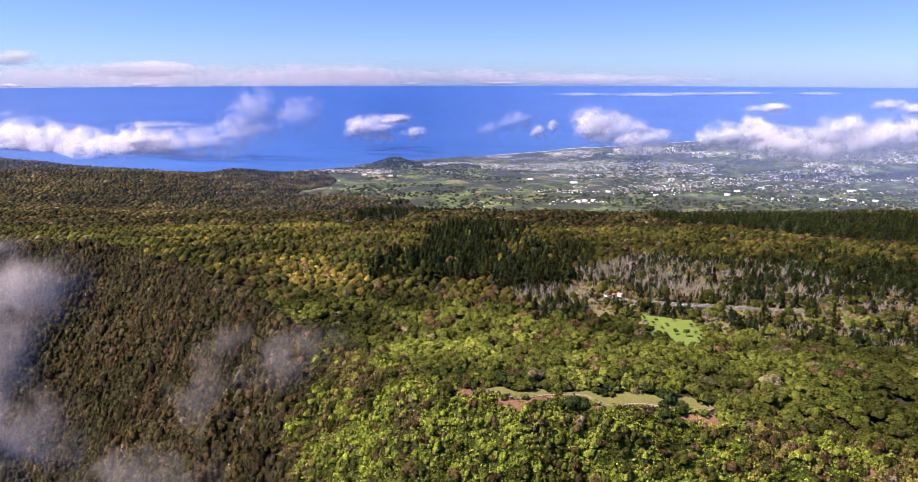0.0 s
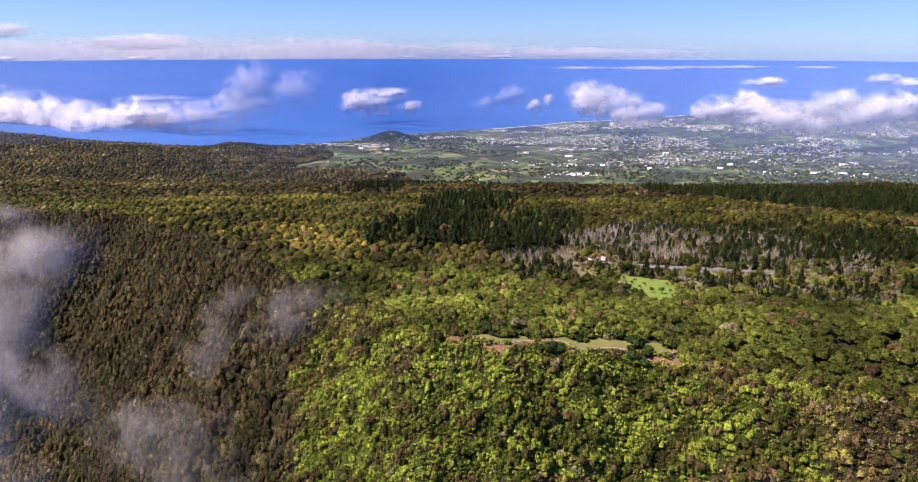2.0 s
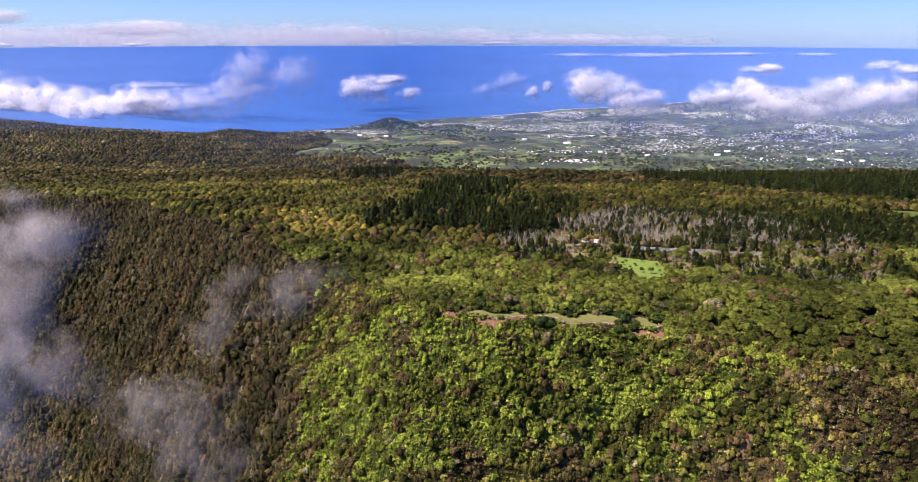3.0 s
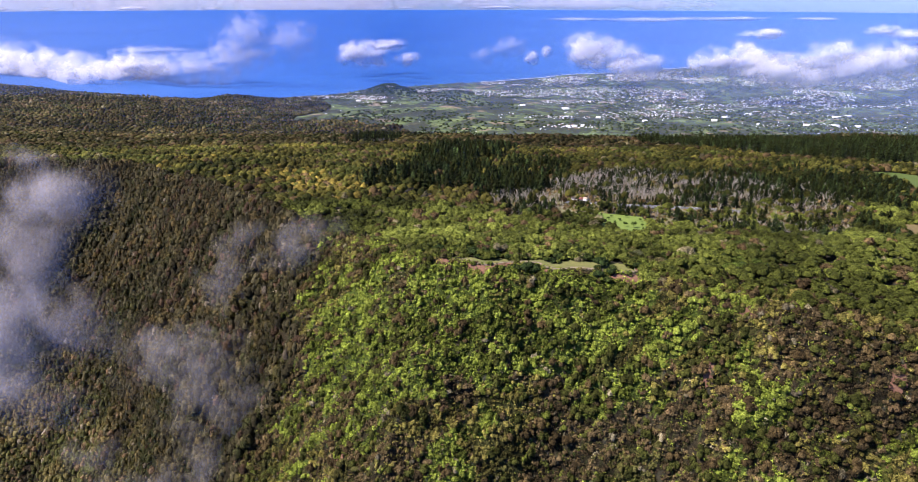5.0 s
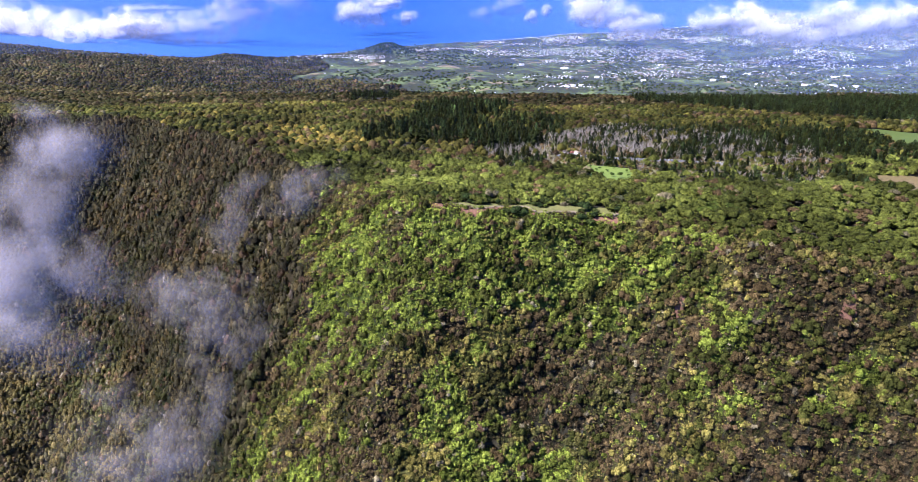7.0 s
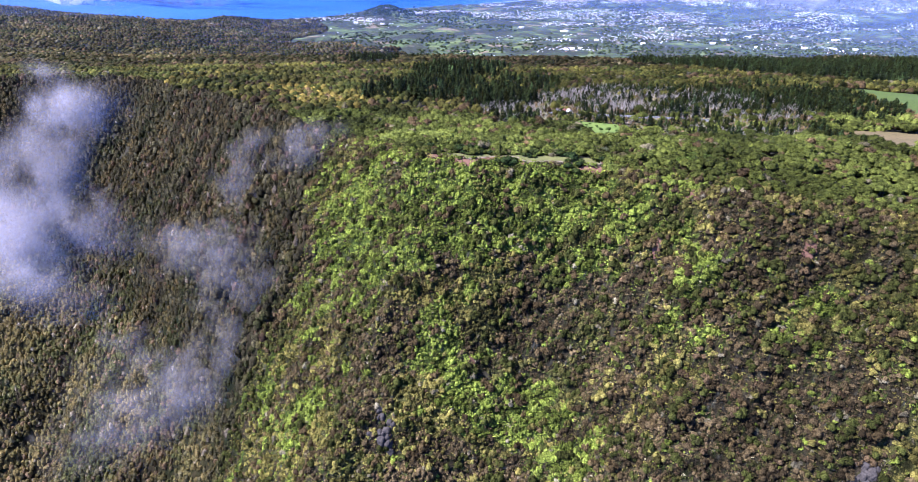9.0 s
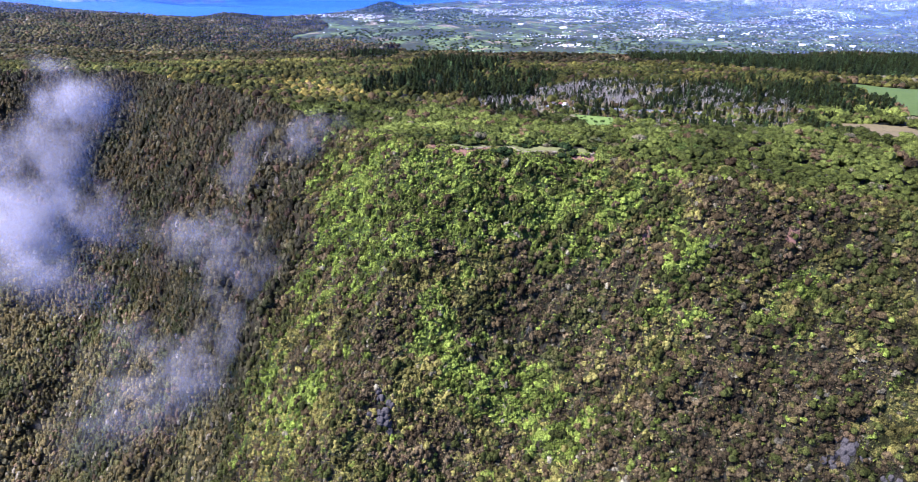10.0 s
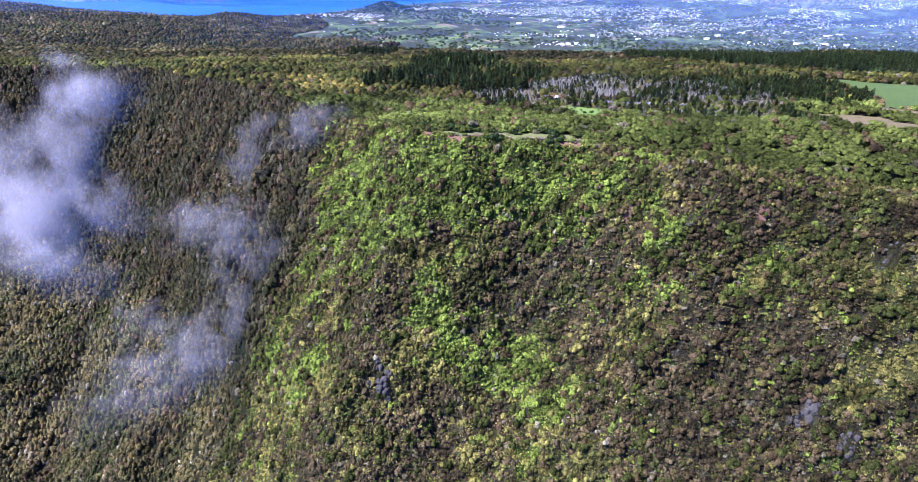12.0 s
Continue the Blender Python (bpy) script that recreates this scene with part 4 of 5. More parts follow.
for x, y, a, b in ((-10, 262, 5, 4), (150, 222, 4, 4), (172, 236, 6, 4), (30, 205, 3, 4), (230, 190, 5, 4), (-60, 240, 4, 4)):
    patch("soil_scar", [(x - a, y), (x - a * 0.3, y + b), (x + a, y + b * 0.5), (x + a * 0.6, y - b), (x - a * 0.5, y - b * 0.8)], REDSOIL, 1.5, 0.8, "small red landslip scar on the slope", "soil", 3)
patch("green_field", FIELD_GREEN, FIELD, 1.2, 6, "bright green pasture field", "field", 10)
patch("stubble_field", FIELD_TAN, STUBBLE, 0.9, 3, "dry tan field with bare earth", "field", 8)
patch("field_margin", FIELD_EDGE, STUBBLE, 0.9, 3, "strip of bare tan earth beside the pasture", "soil", 8)
patch("red_bank", [(-4, 322), (-6, 285), (30, 270), (75, 262), (126, 262), (124, 281), (115, 280), (108, 281.5), (95, 285.5), (84, 286.6), (79, 285), (72, 285.5), (67, 290.8), (63.6, 295), (50, 296.3), (43, 295.6), (35, 293.2), (28.6, 292), (25, 294.4), (18, 300), (9, 303), (4, 310)], REDSOIL, 0.5, 1.0, "bare red soil bank below the terrace", "soil", 2, lambda m: bare_bank(m) > 0.5)
patch("dry_glade", [(50, 572), (110, 650), (230, 700), (330, 520), (310, 390), (225, 412), (184, 420), (182, 445), (130, 478), (62, 460)], DRYGRASS, 0.6, 3, "dry yellowish grass between the dead trees", "grass", 14, lambda m: (fbm(m[:, 0], m[:, 1], 40, 3, 15) > -0.2) & ~inside(m, [(x + 1.08 * (x - 155) * 0.1, y) for x, y in CLEARING]))


def ribbon(line, half, lift, side=0.0, n=60):
    """Points of a strip along a line in plan, at an offset to its side."""
    q = np.array(line, float)
    d = np.concatenate([[0], np.cumsum(np.linalg.norm(np.diff(q, axis=0), axis=1))])
    t = np.linspace(0, d[-1], n)
    c = np.stack([np.interp(t, d, q[:, 0]), np.interp(t, d, q[:, 1])], 1)
    k = np.ones(7) / 7
    for j in (0, 1):
        c[3:-3, j] = np.convolve(c[:, j], k, "valid")
    w = np.gradient(c, axis=0)
    w /= np.linalg.norm(w, axis=1)[:, None]
    nrm = np.stack([-w[:, 1], w[:, 0]], 1)
    zc = ground_z(c[:, 0], c[:, 1])
    zc[5:-5] = np.convolve(zc, np.ones(11) / 11, "valid")
    rows = [np.concatenate([c + nrm * (side + e), (zc + lift)[:, None]], 1) for e in (-half, half)]
    return np.stack(rows, 1).reshape(-1, 3), grid_faces(2, n)


v, f = ribbon(ROADLINE, 4.2, 1.0)
tagged(mesh_object("road", v, f, ASPHALT), "two-lane asphalt road with white edge lines", "road", kind="structure")
for off in (-3.6, 0.0, 3.6):
    v, f = ribbon(ROADLINE, 0.1 if off else 0.08, 1.02, off)
    tagged(mesh_object("road_line", v, f, PAINT), "white painted road line", "road marking", kind="structure")
v, f = ribbon([(24, 540), (28, 575), (33, 618), (45, 690), (70, 720)], 3.0, 0.9)
tagged(mesh_object("track", v, f, ASPHALT), "narrow grey lane entering the conifers", "road", kind="structure")


# ---------------------------------------------------------------- parts of things
def part(name, verts, faces, mat, parent, label="", tint=None):
    ob = mesh_object(name, verts, faces, mat, parent, None if tint is None else np.tile(tint, (len(verts), 1)), smooth=tint is not None)
    if label:
        tagged(ob, label)
    return ob


def thing(name, place, label, category, group="", turn=0.0):
    e = new(name)
    e.matrix_basis = pose(*place, 0, 0, turn)
    return tagged(e, label, category, group)


def box(x0, x1, y0, y1, z0, z1, bevel=0.0):
    """A box with its upper edges cut back by bevel."""
    b = bevel
    v = [(x0, y0, z0), (x1, y0, z0), (x1, y1, z0), (x0, y1, z0), (x0, y0, z1 - b), (x1, y0, z1 - b), (x1, y1, z1 - b), (x0, y1, z1 - b),
         (x0 + b, y0 + b, z1), (x1 - b, y0 + b, z1), (x1 - b, y1 - b, z1), (x0 + b, y1 - b, z1)]
    f = [(3, 2, 1, 0), (0, 1, 5, 4), (1, 2, 6, 5), (2, 3, 7, 6), (3, 0, 4, 7), (4, 5, 9, 8), (5, 6, 10, 9), (6, 7, 11, 10), (7, 4, 8, 11), (8, 9, 10, 11)]
    return np.array(v, float), np.array(f)


# ---------------------------------------------------------------- terrace
WALL_LINE = [(9.3, 303), (18.2, 300.5), (25.3, 294.9), (28.6, 292.5), (35.4, 293.7), (43.1, 296.1), (50.5, 296.8), (57.9, 296.8), (63.6, 295.5), (67.1, 291.3), (71.8, 286), (78.8, 285.5), (83.5, 287.2), (90.7, 287.2), (94.7, 286), (101.1, 283.7), (107.7, 282), (115.5, 280.4), (121.6, 281.5)]
q = np.array(WALL_LINE)
d = np.concatenate([[0], np.cumsum(np.linalg.norm(np.diff(q, axis=0), axis=1))])
stone_wall = thing("terrace_wall", (60, 300, 0), "low pale stone retaining wall winding along the terrace edge", "wall")
count = int(d[-1] / 1.6)
t = np.linspace(0, d[-1], count + 1)
cx, cyy = np.interp(t, d, q[:, 0]), np.interp(t, d, q[:, 1])
for k in range(count):
    a, b = np.array((cx[k], cyy[k])), np.array((cx[k + 1], cyy[k + 1]))
    m, w = (a + b) / 2, b - a
    z = float(ground_z(m[0], m[1])) + 0.3
    jit = rng.uniform(-0.06, 0.06)
    v, f = box(-np.linalg.norm(w) / 2 - 0.02, np.linalg.norm(w) / 2 - 0.03, -0.28, 0.28, -1.6, 0.62 + jit, 0.06)
    turn = Matrix.Translation((m[0] - 60, m[1] - 300, z)) @ pose(0, 0, 0, 0, 0, math.degrees(math.atan2(w[1], w[0])))
    o = part("stone_block", v, f, WALLSTONE, stone_wall)
    o.matrix_basis = turn
    v, f = box(-np.linalg.norm(w) / 2 + 0.01, np.linalg.norm(w) / 2 + 0.01, -0.3, 0.3, 0.63 + jit, 0.74 + jit, 0.04)
    o = part("coping", v, f, COPING, stone_wall)
    o.matrix_basis = turn
fence = thing("wooden_fence", (60, 300, 0), "weathered wooden post and rail fence on the terrace edge", "fence")
t = np.arange(0, d[-1], 2.4)
fx, fy = np.interp(t, d, q[:, 0]), np.interp(t, d, q[:, 1]) + 0.9
fz = ground_z(fx, fy) + 0.4
for k in range(len(t)):
    v, f = stick((fx[k] - 60, fy[k] - 300, fz[k] - 0.3), (fx[k] - 60, fy[k] - 300, fz[k] + 1.15), 0.1, 0.09)
    part("post", v, f, WOOD, fence)
    if k + 1 < len(t):
        for h in (0.6, 1.05):
            v, f = stick((fx[k] - 60, fy[k] - 300, fz[k] + h), (fx[k + 1] - 60, fy[k + 1] - 300, fz[k + 1] + h), 0.06, 0.06)
            part("rail", v, f, WOOD, fence)

deck = thing("viewing_platform", (126.5, 284, float(ground_z(126.5, 284)) + 0.4), "small red-brown paved viewing platform at the end of the terrace", "platform", turn=-6)
v, f = box(-4.2, 4.2, -2.2, 2.2, -2.0, 0.35, 0.05)
part("slab", v, f, COPING, deck)
v, f = box(-3.9, 3.9, -1.9, 1.9, 0.353, 0.42, 0.02)
part("paving", v, f, BRICKRED, deck, "red-brown paving")
for sx_, sy_, lx, ly in ((0, -2.3, 4.4, 0.14), (4.4, 0, 0.14, 2.4), (-4.4, 0.6, 0.14, 1.6)):
    v, f = box(sx_ - lx, sx_ + lx, sy_ - ly, sy_ + ly, 0.0, 0.95, 0.05)
    part("parapet", v, f, COPING, deck)


# ---------------------------------------------------------------- single trees
def tree_model(name, seed, tint, leaves, size, flat, label, group, high=0.55):
    """A broad-leaved tree of crown radius 1: forked trunk and leafy crown."""
    e = thing(name, (0, 0, -900), label, "tree", group)
    v, f = trunk_template(seed)
    v = v * (1, 1, 1) + (0, 0, high * 0.55)
    part("trunk", v, f, BARK, e)
    v, f = crown_template(leaves, flat, size, seed, 6)
    part("crown", v + (0, 0, high), f, LEAF, e, tint=tint)
    return e


MODELS = []
for k, (tint, lab) in enumerate((
    ((0.085, 0.115, 0.02), "broad green tree with a dense rounded crown"), ((0.12, 0.145, 0.024), "sunlit yellow-green tree in the forest canopy"),
    ((0.05, 0.068, 0.016), "dark green leafy tree in the forest canopy"), ((0.07, 0.092, 0.018), "green spreading tree behind the terrace"),
    ((0.1, 0.1, 0.026), "olive green tree with a flat crown"), ((0.035, 0.055, 0.015), "very dark green rounded tree"), ((0.1, 0.085, 0.035), "brownish tree with thinning leaves"),
    ((0.1, 0.105, 0.05), "grey-green tree with sparse leaves"))):
    for j in range(2):
        MODELS.append(tree_model("broadleaf_tree", 100 + 2 * k + j, tint, 80, 0.15, 0.85, lab, "trees behind the terrace"))


def plant(model, x, y, r):
    o = copy_thing(model, pose(x, y, float(ground_z(x, y)) - 0.1, 0, 0, rng.uniform(0, 360)) @ Matrix.Scale(r, 4))
    o.scale = (r * rng.uniform(0.9, 1.1), r * rng.uniform(0.9, 1.1), r * rng.uniform(0.85, 1.15))
    return o


# trees leaning over the back edge of the lawn
back = TERRACE[23:]
for (ax, ay), (bx, by) in zip(back, back[1:]):
    for s in (0.0, 0.33, 0.66):
        if rng.random() < 0.8:
            plant(MODELS[int(rng.choice((0, 2, 4, 5, 6, 10, 11)))], ax + (bx - ax) * s + rng.normal() * 0.5, ay + (by - ay) * s + rng.uniform(-0.5, 1.8), rng.uniform(1.5, 2.9))
# by the terrace: (x, y, crown radius, model)
for x, y, r, k in ((13, 311, 2.4, 13), (20, 316, 4.0, 4), (24, 311, 4.6, 10), (30, 311, 4.8, 5), (37, 311, 4.0, 0), (33, 293, 2.2, 2), (45, 302, 2.8, 10), (53, 305, 3.2, 13), (59, 306, 3.0, 12), (68, 307, 3.8, 12), (129, 304, 4.2, 14), (73, 298, 2.6, 11), (77, 302, 3.8, 4), (85, 306, 3.8, 10), (93, 305, 3.4, 12), (98, 303, 3.0, 13),
                   (102, 289, 5.0, 10), (99, 284.5, 2.8, 5), (108, 283.5, 3.2, 4), (106, 279, 3.0, 11), (112, 301, 3.2, 2), (118, 299, 3.2, 8), (124, 301, 3.6, 12), (128, 291, 3.6, 3), (134, 291, 3.8, 9), (140, 293, 4.2, 12), (136, 300, 4.0, 13),
                   (56, 288, 4.4, 10), (61, 287, 3.8, 11), (50, 289, 3.0, 5), (98, 277, 3.6, 10), (103, 274, 3.4, 4), (22, 293, 2.2, 3), (40, 289, 2.2, 2), (88, 280, 2.2, 3), (116, 276, 2.6, 2), (15, 296, 2.2, 13), (4, 306, 2.6, 12), (8, 310, 2.2, 15),
                   (120, 425, 5.4, 10), (112, 420, 4.6, 5), (126, 412, 4.4, 11), (117, 433, 4.8, 4), (129, 400, 4.0, 10), (152, 374, 4.0, 4), (143, 378, 3.6, 11)):
    plant(MODELS[k], x, y, r)
taken = np.array([(x, y) for x, y in ((o.matrix_basis.translation.x, o.matrix_basis.translation.y) for o in scene.collection.objects if o.name.startswith("broadleaf_tree") and o.matrix_basis.translation.z > -800)])
NEARBELT = (-20, 215, 284, 352)
p = jitter_grid(*NEARBELT, 5.0)
p = p[(beyond(p) < -1) & ~open_ground(p) & ~((p[:, 0] > 2) & (p[:, 0] < 124) & (p[:, 1] < np.interp(p[:, 0], [2, 30, 72, 124], [308, 304, 298, 292])))]
p = p[np.linalg.norm(p[:, None] - taken[None], axis=2).min(1) > 4.0]
p = p[np.argsort(p[:, 1])][:290]
pick = np.clip((fbm(p[:, 0], p[:, 1], 40, 2, 55) * 10 + 3 + rng.normal(size=len(p)) * 2.6), 0, 12.9).astype(int)
for (x, y), k in zip(p, pick):
    plant(MODELS[k], x, y, rng.uniform(2.6, 4.2))
for m in MODELS:
    for o in (*m.children, m):
        bpy.data.objects.remove(o)

# young trees, boulder and picnic table in the clearing
SMALL = [tree_model("young_tree", 300 + k, (0.06, 0.09, 0.02), 40, 0.2, 0.95, "small young tree planted on the grass", "young trees in the clearing", 1.3) for k in range(2)]
for x, y, r in ((159, 421, 2.4), (145, 453, 1.5), (148, 441, 1.3), (154, 449, 1.5), (153, 427, 1.9), (164, 412, 1.4), (143, 470, 1.4), (171, 446, 1.5), (147, 399, 1.3), (163, 462, 1.6), (156, 436, 1.2), (150, 462, 1.2), (168, 428, 1.3)):
    plant(SMALL[int(rng.integers(2))], x, y, r)
for m in SMALL:
    for o in (*m.children, m):
        bpy.data.objects.remove(o)


def boulder(x, y, r, seed):
    bm = bmesh.new()
    bmesh.ops.create_icosphere(bm, subdivisions=3, radius=1)
    for v in bm.verts:
        v.co *= 1 + 0.35 * noise.noise(v.co * 1.3 + Vector((seed, 0, 0))) + 0.12 * noise.noise(v.co * 4)
        v.co.z *= 0.75 if r < 1.2 else 1.25
    me = bpy.data.meshes.new("boulder")
    bm.to_mesh(me)
    bm.free()
    me.materials.append(ROCK)
    o = new("boulder", me)
    o.matrix_basis = pose(x, y, float(ground_z(x, y)) + (0.35 if r < 1.2 else -0.15) * r, 0, 0, 40 * seed) @ Matrix.Scale(r, 4)
    return tagged(o, "pale grey weathered boulder on the grass", "rock")


boulder(146, 420, 1.15, 3)


def hut(x, y, turn, w, l, roof_mat, label):
    e = thing("hut", (x, y, float(ground_z(x, y))), label, "hut", "huts by the road", turn)
    v, f = box(-w / 2, w / 2, -l / 2, l / 2, -0.5, 2.6)
    part("wall", v, f, WHITEWALL, e)
    v, f = box(-0.5, 0.5, -l / 2 - 0.06, -l / 2 - 0.005, 0.0, 2.0)
    part("door", v, f, WOOD, e)
    h, o = 1.3, 0.4
    v = np.array([(-w / 2 - o, -l / 2 - o, 2.61), (w / 2 + o, -l / 2 - o, 2.61), (w / 2 + o, l / 2 + o, 2.61), (-w / 2 - o, l / 2 + o, 2.61), (0, -l / 2 - o, 2.61 + h), (0, l / 2 + o, 2.61 + h)])
    me = bpy.data.meshes.new("roof")
    me.from_pydata([tuple(k) for k in v], [], [(0, 1, 4), (1, 2, 5, 4), (2, 3, 5), (3, 0, 4, 5), (3, 2, 1, 0)])
    me.materials.append(roof_mat)
    new("roof", me).parent = e


hut(133, 551, 20, 4, 5, ROCK, "small white-roofed hut among the trees")
hut(139, 548, -15, 4, 4.5, BRICKRED, "small white hut with a red roof")
hut(145, 551, 40, 3.5, 4.5, COPING, "small white shed with a pale roof")
table = thing("picnic_table", (143, 429, float(ground_z(143, 429)) + 0.5), "weathered wooden picnic table with two benches", "table", turn=20)
v, f = box(-1.2, 1.2, -0.45, 0.45, 0.7, 0.78, 0.02)
part("tabletop", v, f, WOOD, table)
for s in (-1, 1):
    v, f = box(-1.2, 1.2, s * 0.8 - 0.16, s * 0.8 + 0.16, 0.4, 0.46, 0.02)
    part("bench", v, f, WOOD, table)
    v, f = box(s * 0.8 - 0.06, s * 0.8 + 0.06, -0.85, 0.85, 0.0, 0.699, 0.02)
    part("leg", v, f, WOOD, table)

# ---------------------------------------------------------------- rock outcrops on the slope
for k, (x, y, n_, r0) in enumerate(ROCKSPOTS):
    for j in range(n_):
        px_, py_ = x + rng.normal() * 5, y + rng.normal() * 4
        o = boulder(px_, py_, rng.uniform(0.5, 1.0) * r0, 10 * k + j)
        tagged(o, "pale angular rock exposed among the scrub", "rock", "rocks on the slope")

# ---------------------------------------------------------------- coastal plain
TOWNS = [(264, 3370, 90, 35), (519, 3430, 130, 40), (830, 3440, 230, 60), (830, 3470, 200, 35), (1120, 3370, 220, 80), (-127, 3183, 130, 40), (186, 3104, 170, 50), (470, 2931, 160, 50), (1296, 3209, 260, 90), (1801, 2979, 300, 100), (1700, 3250, 300, 100), (2050, 3150, 300, 120), (394, 2447, 130, 40), (1079, 2847, 200, 90), (1408, 2950, 330, 120), (1514, 2693, 330, 90), (1750, 2600, 300, 90), (2050, 2850, 350, 120), (1092, 2562, 160, 50), (431, 2169, 60, 25), (-600, 2990, 110, 30), (1346, 2229, 200, 50), (-373, 2900, 140, 40), (800, 2500, 180, 60), (700, 3150, 300, 60)]
hp = [np.stack([rng.normal(x, a, int(a * 3.9)), rng.normal(y, b * 1.1, int(a * 3.9))], 1) for x, y, a, b in TOWNS]
p = np.concatenate(hp + [np.stack([rng.uniform(-800, 2600, 1100), rng.uniform(2050, 3900, 1100)], 1)])
shore = coast(p[:, 0]) - p[:, 1] + 30 * fbm(p[:, 0], p[:, 1], 200, 4, 3)
p = p[(shore > 30) & in_view(p, 100) & (fbm(p[:, 0] * 0.6, p[:, 1], 110, 4, 17) > -0.02) & (p[:, 1] > 2050) & (rng.random(len(p)) < np.interp(p[:, 1], [2100, 2500, 2900], [0.25, 0.5, 1]))]


def house_template(w, l, h, roof):
    x, y = w / 2, l / 2
    v = [(-x, -y, -2), (x, -y, -2), (x, y, -2), (-x, y, -2), (-x, -y, h), (x, -y, h), (x, y, h), (-x, y, h), (0, -y, h + roof), (0, y, h + roof)]
    f = [(0, 1, 5), (0, 5, 4), (1, 2, 6), (1, 6, 5), (2, 3, 7), (2, 7, 6), (3, 0, 4), (3, 4, 7), (4, 5, 8), (6, 7, 9), (5, 6, 9), (5, 9, 8), (7, 4, 8), (7, 8, 9)]
    return np.array(v, float), np.array(f)


HOUSES = [house_template(1, 1.3, 0.42, 0.12), house_template(0.8, 1.8, 0.4, 0.1), house_template(1, 1, 0.5, 0.15), house_template(0.7, 1.0, 0.8, 0.05)]
tone = rng.random((len(p), 1))
hc = np.where(tone < 0.72, (0.74, 0.74, 0.73), np.where(tone < 0.88, (0.4, 0.22, 0.16), (0.45, 0.45, 0.44))) * rng.uniform(0.6, 1.1, (len(p), 1))
scatter("town_houses", HOUSES, with_z(p), rng.uniform(1.7, 4.2, len(p)), hc, HOUSEPAINT, label="small white and reddish houses of the coastal towns", category="houses")
HALLS = [(1070, 2450, 26), (1180, 2500, 22), (470, 2620, 28), (300, 2700, 22), (-420, 2850, 20), (430, 2172, 16), (460, 2180, 14), (405, 2165, 12), (1290, 2260, 22), (1380, 2235, 26), (1450, 2215, 18), (900, 2720, 24), (1500, 2440, 30), (1560, 2470, 26), (620, 2850, 24), (-300, 2820, 18), (720, 2330, 18), (980, 2330, 20), (1110, 2250, 14), (560, 2400, 18)]
for x, y, w in HALLS:
    hall = thing("hall", (x, y, float(ground_z(x, y))), "large white flat-roofed building on the coastal plain", "building", "halls on the plain", turn=float(rng.uniform(-25, 25)))
    v, f = box(-w / 2, w / 2, -w / 3.4, w / 3.4, -3, 5)
    part("wall", v, f, WHITEWALL, hall)
    v, f = box(-w / 2 - 0.4, w / 2 + 0.4, -w / 3.4 - 0.4, w / 3.4 + 0.4, 5.01, 6.2, 1.0)
    part("roof", v, f, WHITEROOF, hall)
# woods and hedges on the plain
p = np.stack([rng.uniform(-1100, 2700, 18000), rng.uniform(1700, 3900, 18000)], 1)
shore = coast(p[:, 0]) - p[:, 1] + 30 * fbm(p[:, 0], p[:, 1], 200, 4, 3)
p = p[(shore > 60) & in_view(p, 100) & (fbm(p[:, 0], p[:, 1] * 1.6, 170, 5, 27) + 0.4 * step(2500, 1900, p[:, 1]) + 0.6 * np.exp(-(((p[:, 0] + 305) / 60) ** 2 + ((p[:, 1] - 3150) / 80) ** 2)) > 0.02)]
scatter("plain_woods", TINY, with_z(p, 0.5), rng.uniform(4, 8, len(p)), np.array((0.04, 0.06, 0.022)) * rng.uniform(0.6, 1.3, (len(p), 1)), LEAF, label="dark hedges and small woods between the fields", category="trees")
p = np.stack([rng.normal(-305, 62, 420), rng.normal(3150, 60, 420)], 1)
scatter("hill_woods", TINY, with_z(p, 0.5), rng.uniform(5, 9, len(p)), np.array((0.035, 0.055, 0.022)) * rng.uniform(0.7, 1.3, (len(p), 1)), LEAF, label="dark green woods on the small coastal cone", category="trees")
# surf along the beach
v = []
for x in np.linspace(150, 1500, 140):
    ys = np.linspace(coast(x) - 250, coast(x) + 250, 200)
    zz = plateau(np.full(200, x), ys)
    k = int(np.argmax(zz - far_lift(x, ys) < SEA_Z + 0.5))
    zf = SEA_Z + 2.2 + float(far_lift(x, ys[k]))
    v += [(x, ys[k] - 6, zf), (x, ys[k] + 4 + 6 * random.random(), zf)]
tagged(mesh_object("surf", np.array(v), grid_faces(2, 140), PAINT), "white line of surf along the beach", "surf", kind="structure")


# ---------------------------------------------------------------- clouds, mist, haze
def puff(c, w, h, depth, seed, tilt=0.0):
    """A domed soft sheet that bulges towards -y; w, h: full width and height."""
    r = np.random.default_rng(seed)
    n = 9
    u, s = np.meshgrid(np.linspace(-1, 1, n), np.linspace(-1, 1, n))
    b = np.clip(1 - u * u - s * s, -0.6, 1)
    v = np.stack([u * w / 2 + s * tilt * w / 2, -depth * b + r.normal(size=u.shape) * depth * 0.12, s * h / 2], -1).reshape(-1, 3) + c
    return v, grid_faces(n, n), np.stack([(u + 1) / 2, (s + 1) / 2], -1).reshape(-1, 2)


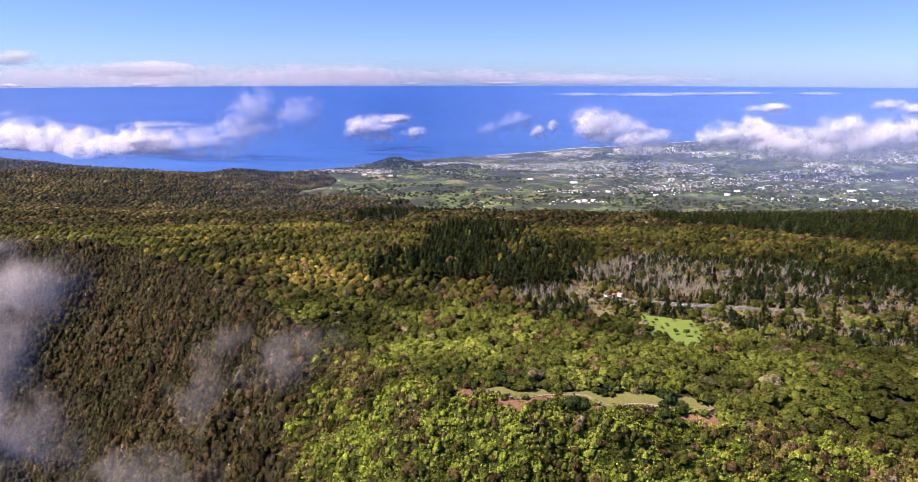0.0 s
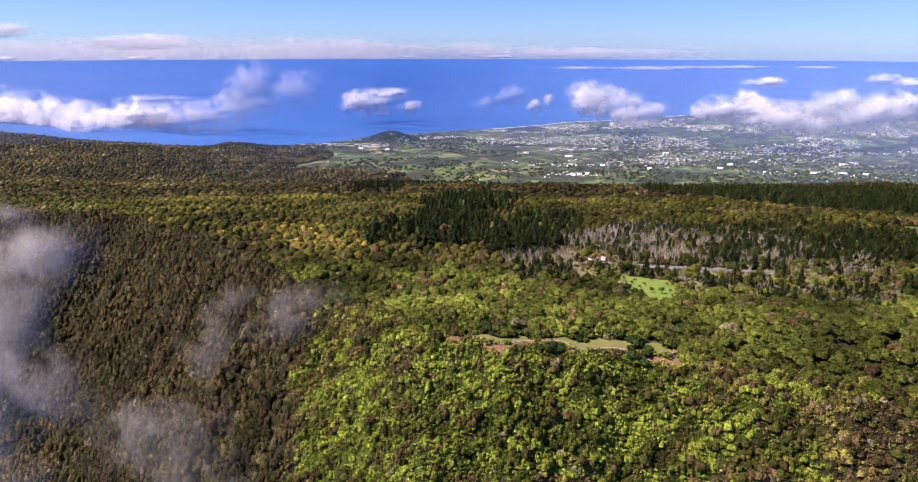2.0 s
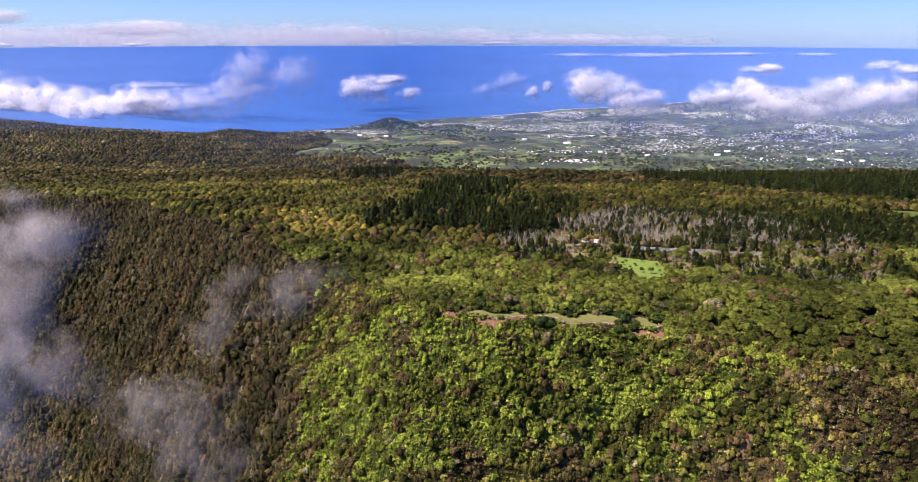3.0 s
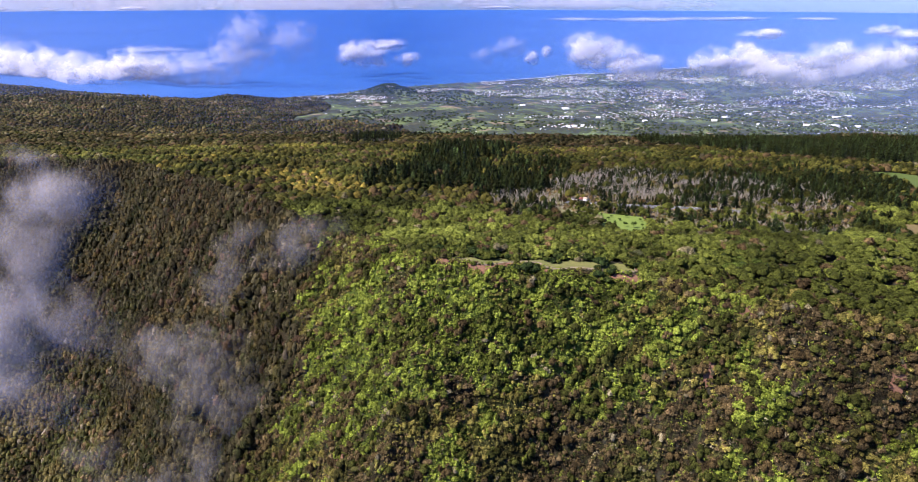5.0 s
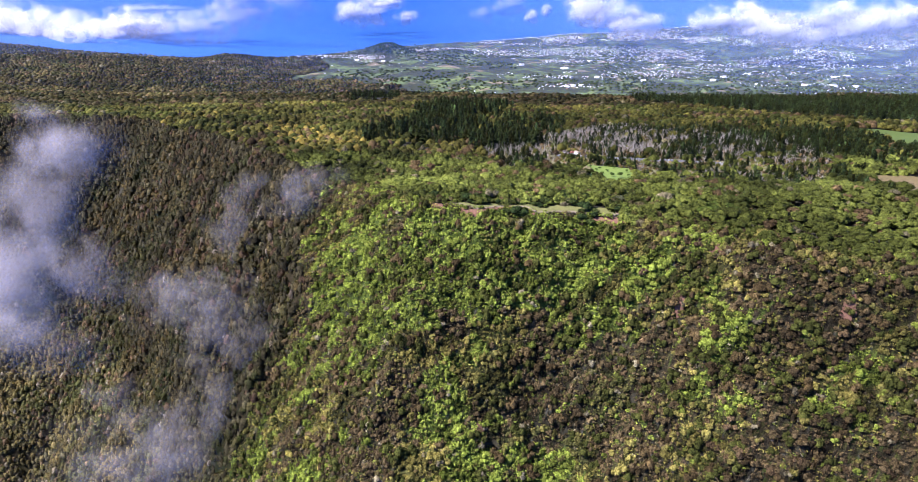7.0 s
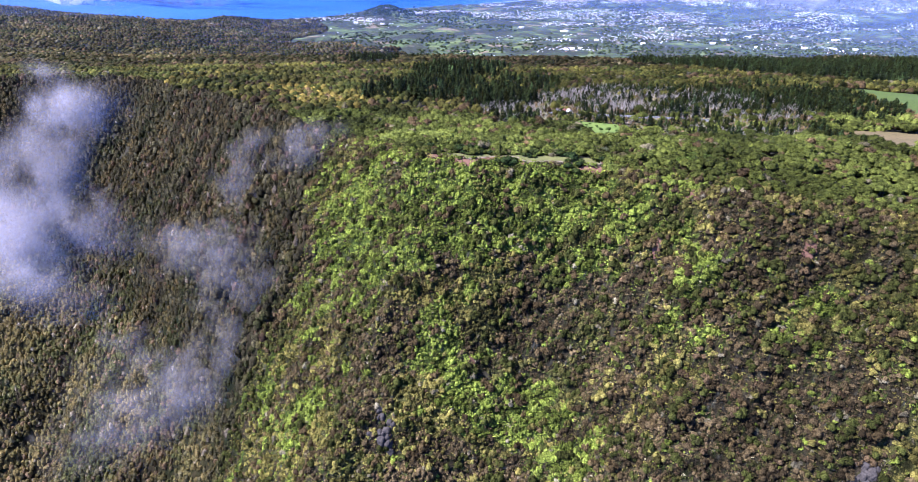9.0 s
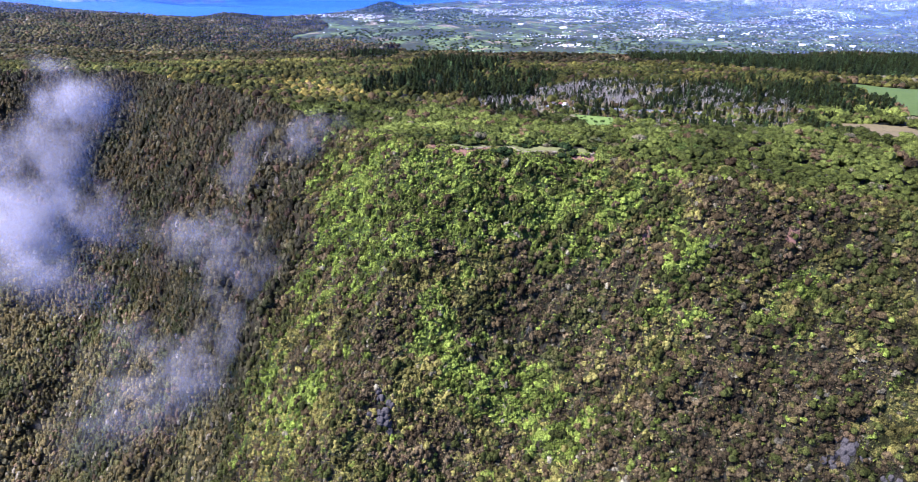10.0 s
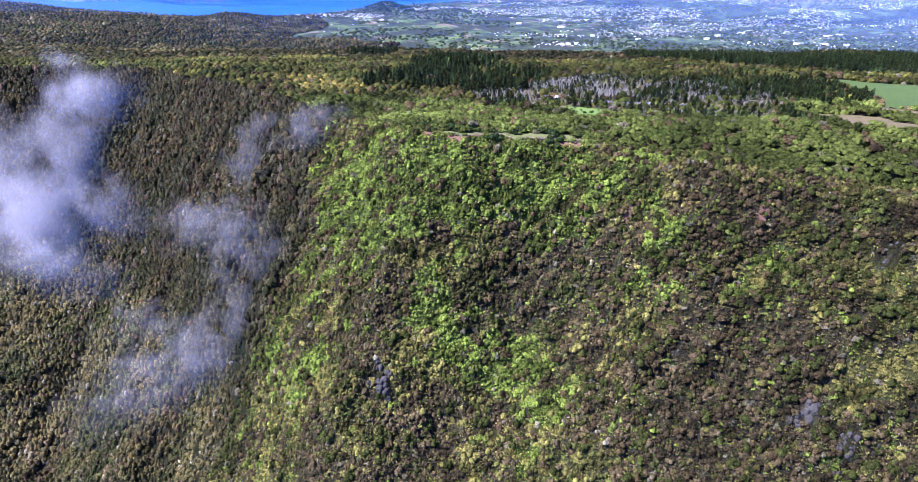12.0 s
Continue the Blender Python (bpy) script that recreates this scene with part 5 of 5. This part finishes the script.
def vapour_thing(name, puffs, mat, label, category, kind=""):
    V, F, U, at = [], [], [], 0
    for v, f, u in puffs:
        V.append(v), F.append(f + at), U.append(u)
        at += len(v)
    o = mesh_object(name, np.concatenate(V), np.concatenate(F), mat, smooth=True, uv=np.concatenate(U))
    return tagged(o, label, category, kind=kind)


def sea_reach(e):
    """Where a line falling by e from the eye meets the sea."""
    r = np.linspace(3000, 4600, 400)
    z = SEA_Z + far_lift(r, 0)
    return float(r[np.argmax(z > EYE + e * r)])


def cloud(parts, dist, label, mat=None, layers=3, name="cloud", category="cloud"):
    """A cloud of puffs: (bearing, height angle) in tangents from the start view's place, sizes likewise."""
    out = []
    for k, (a, e, w, h) in enumerate(parts):
        for j in range(layers):
            dy = (dist or sea_reach(e) / math.hypot(1, a)) + (40 * j + rng.uniform(-60, 60) if dist else -40)
            out.append(puff(np.array((a * dy, dy, EYE + e * dy)) + rng.normal(size=3) * (w * dy * 0.05, 0, h * dy * 0.05), w * dy * 1.6, h * dy * 1.7, 0.25 * w * dy if 0 < dist < 4500 else 4, int(rng.integers(1e6))))
    return vapour_thing(name, out, mat or CLOUD, label, category)


for dist, label, parts in CLOUDS:
    cloud(parts, dist, label, FAINT_CLOUD if label.split()[0] in ("faint", "thin", "grey") else CLOUD)
for dist, label, parts in HIGH_CLOUDS:
    cloud(parts if dist != 4720 else [(a, e, w, 1.7 * h) for a, e, w, h in parts], dist, label, CIRRUS, 1, "high_cloud")
for label, mat_, parts in MISTS:
    out = []
    for x, y, z, w, h in parts:
        for j in range(4):
            c = np.array((x, y, z)) + rng.normal(size=3) * (w * 0.1, 6, h * 0.1)
            out.append(puff(c, w * 2.3, h * 2.2, 0.12 * w, int(rng.integers(1e6)), 0.3 * rng.normal()))
    vapour_thing("mist", out, mat_, label, "mist")
for r in (1950, 2350, 2620, 2780, 2940, 3100, 3300, 3600, 3900, 4150, 4350):
    a = np.radians(np.linspace(-60, 60, 61))
    zs = np.linspace(-330, 270, 15)
    A, ZZ = np.meshgrid(a, zs)
    o = mesh_object("haze_layer", np.stack([r * np.sin(A), r * np.cos(A), ZZ], -1).reshape(-1, 3), grid_faces(61, 15), LAND_HAZE if r < 3000 else HAZE, smooth=True)
    tagged(o, "thin bluish haze over the coastal plain and sea", "haze", kind="structure")
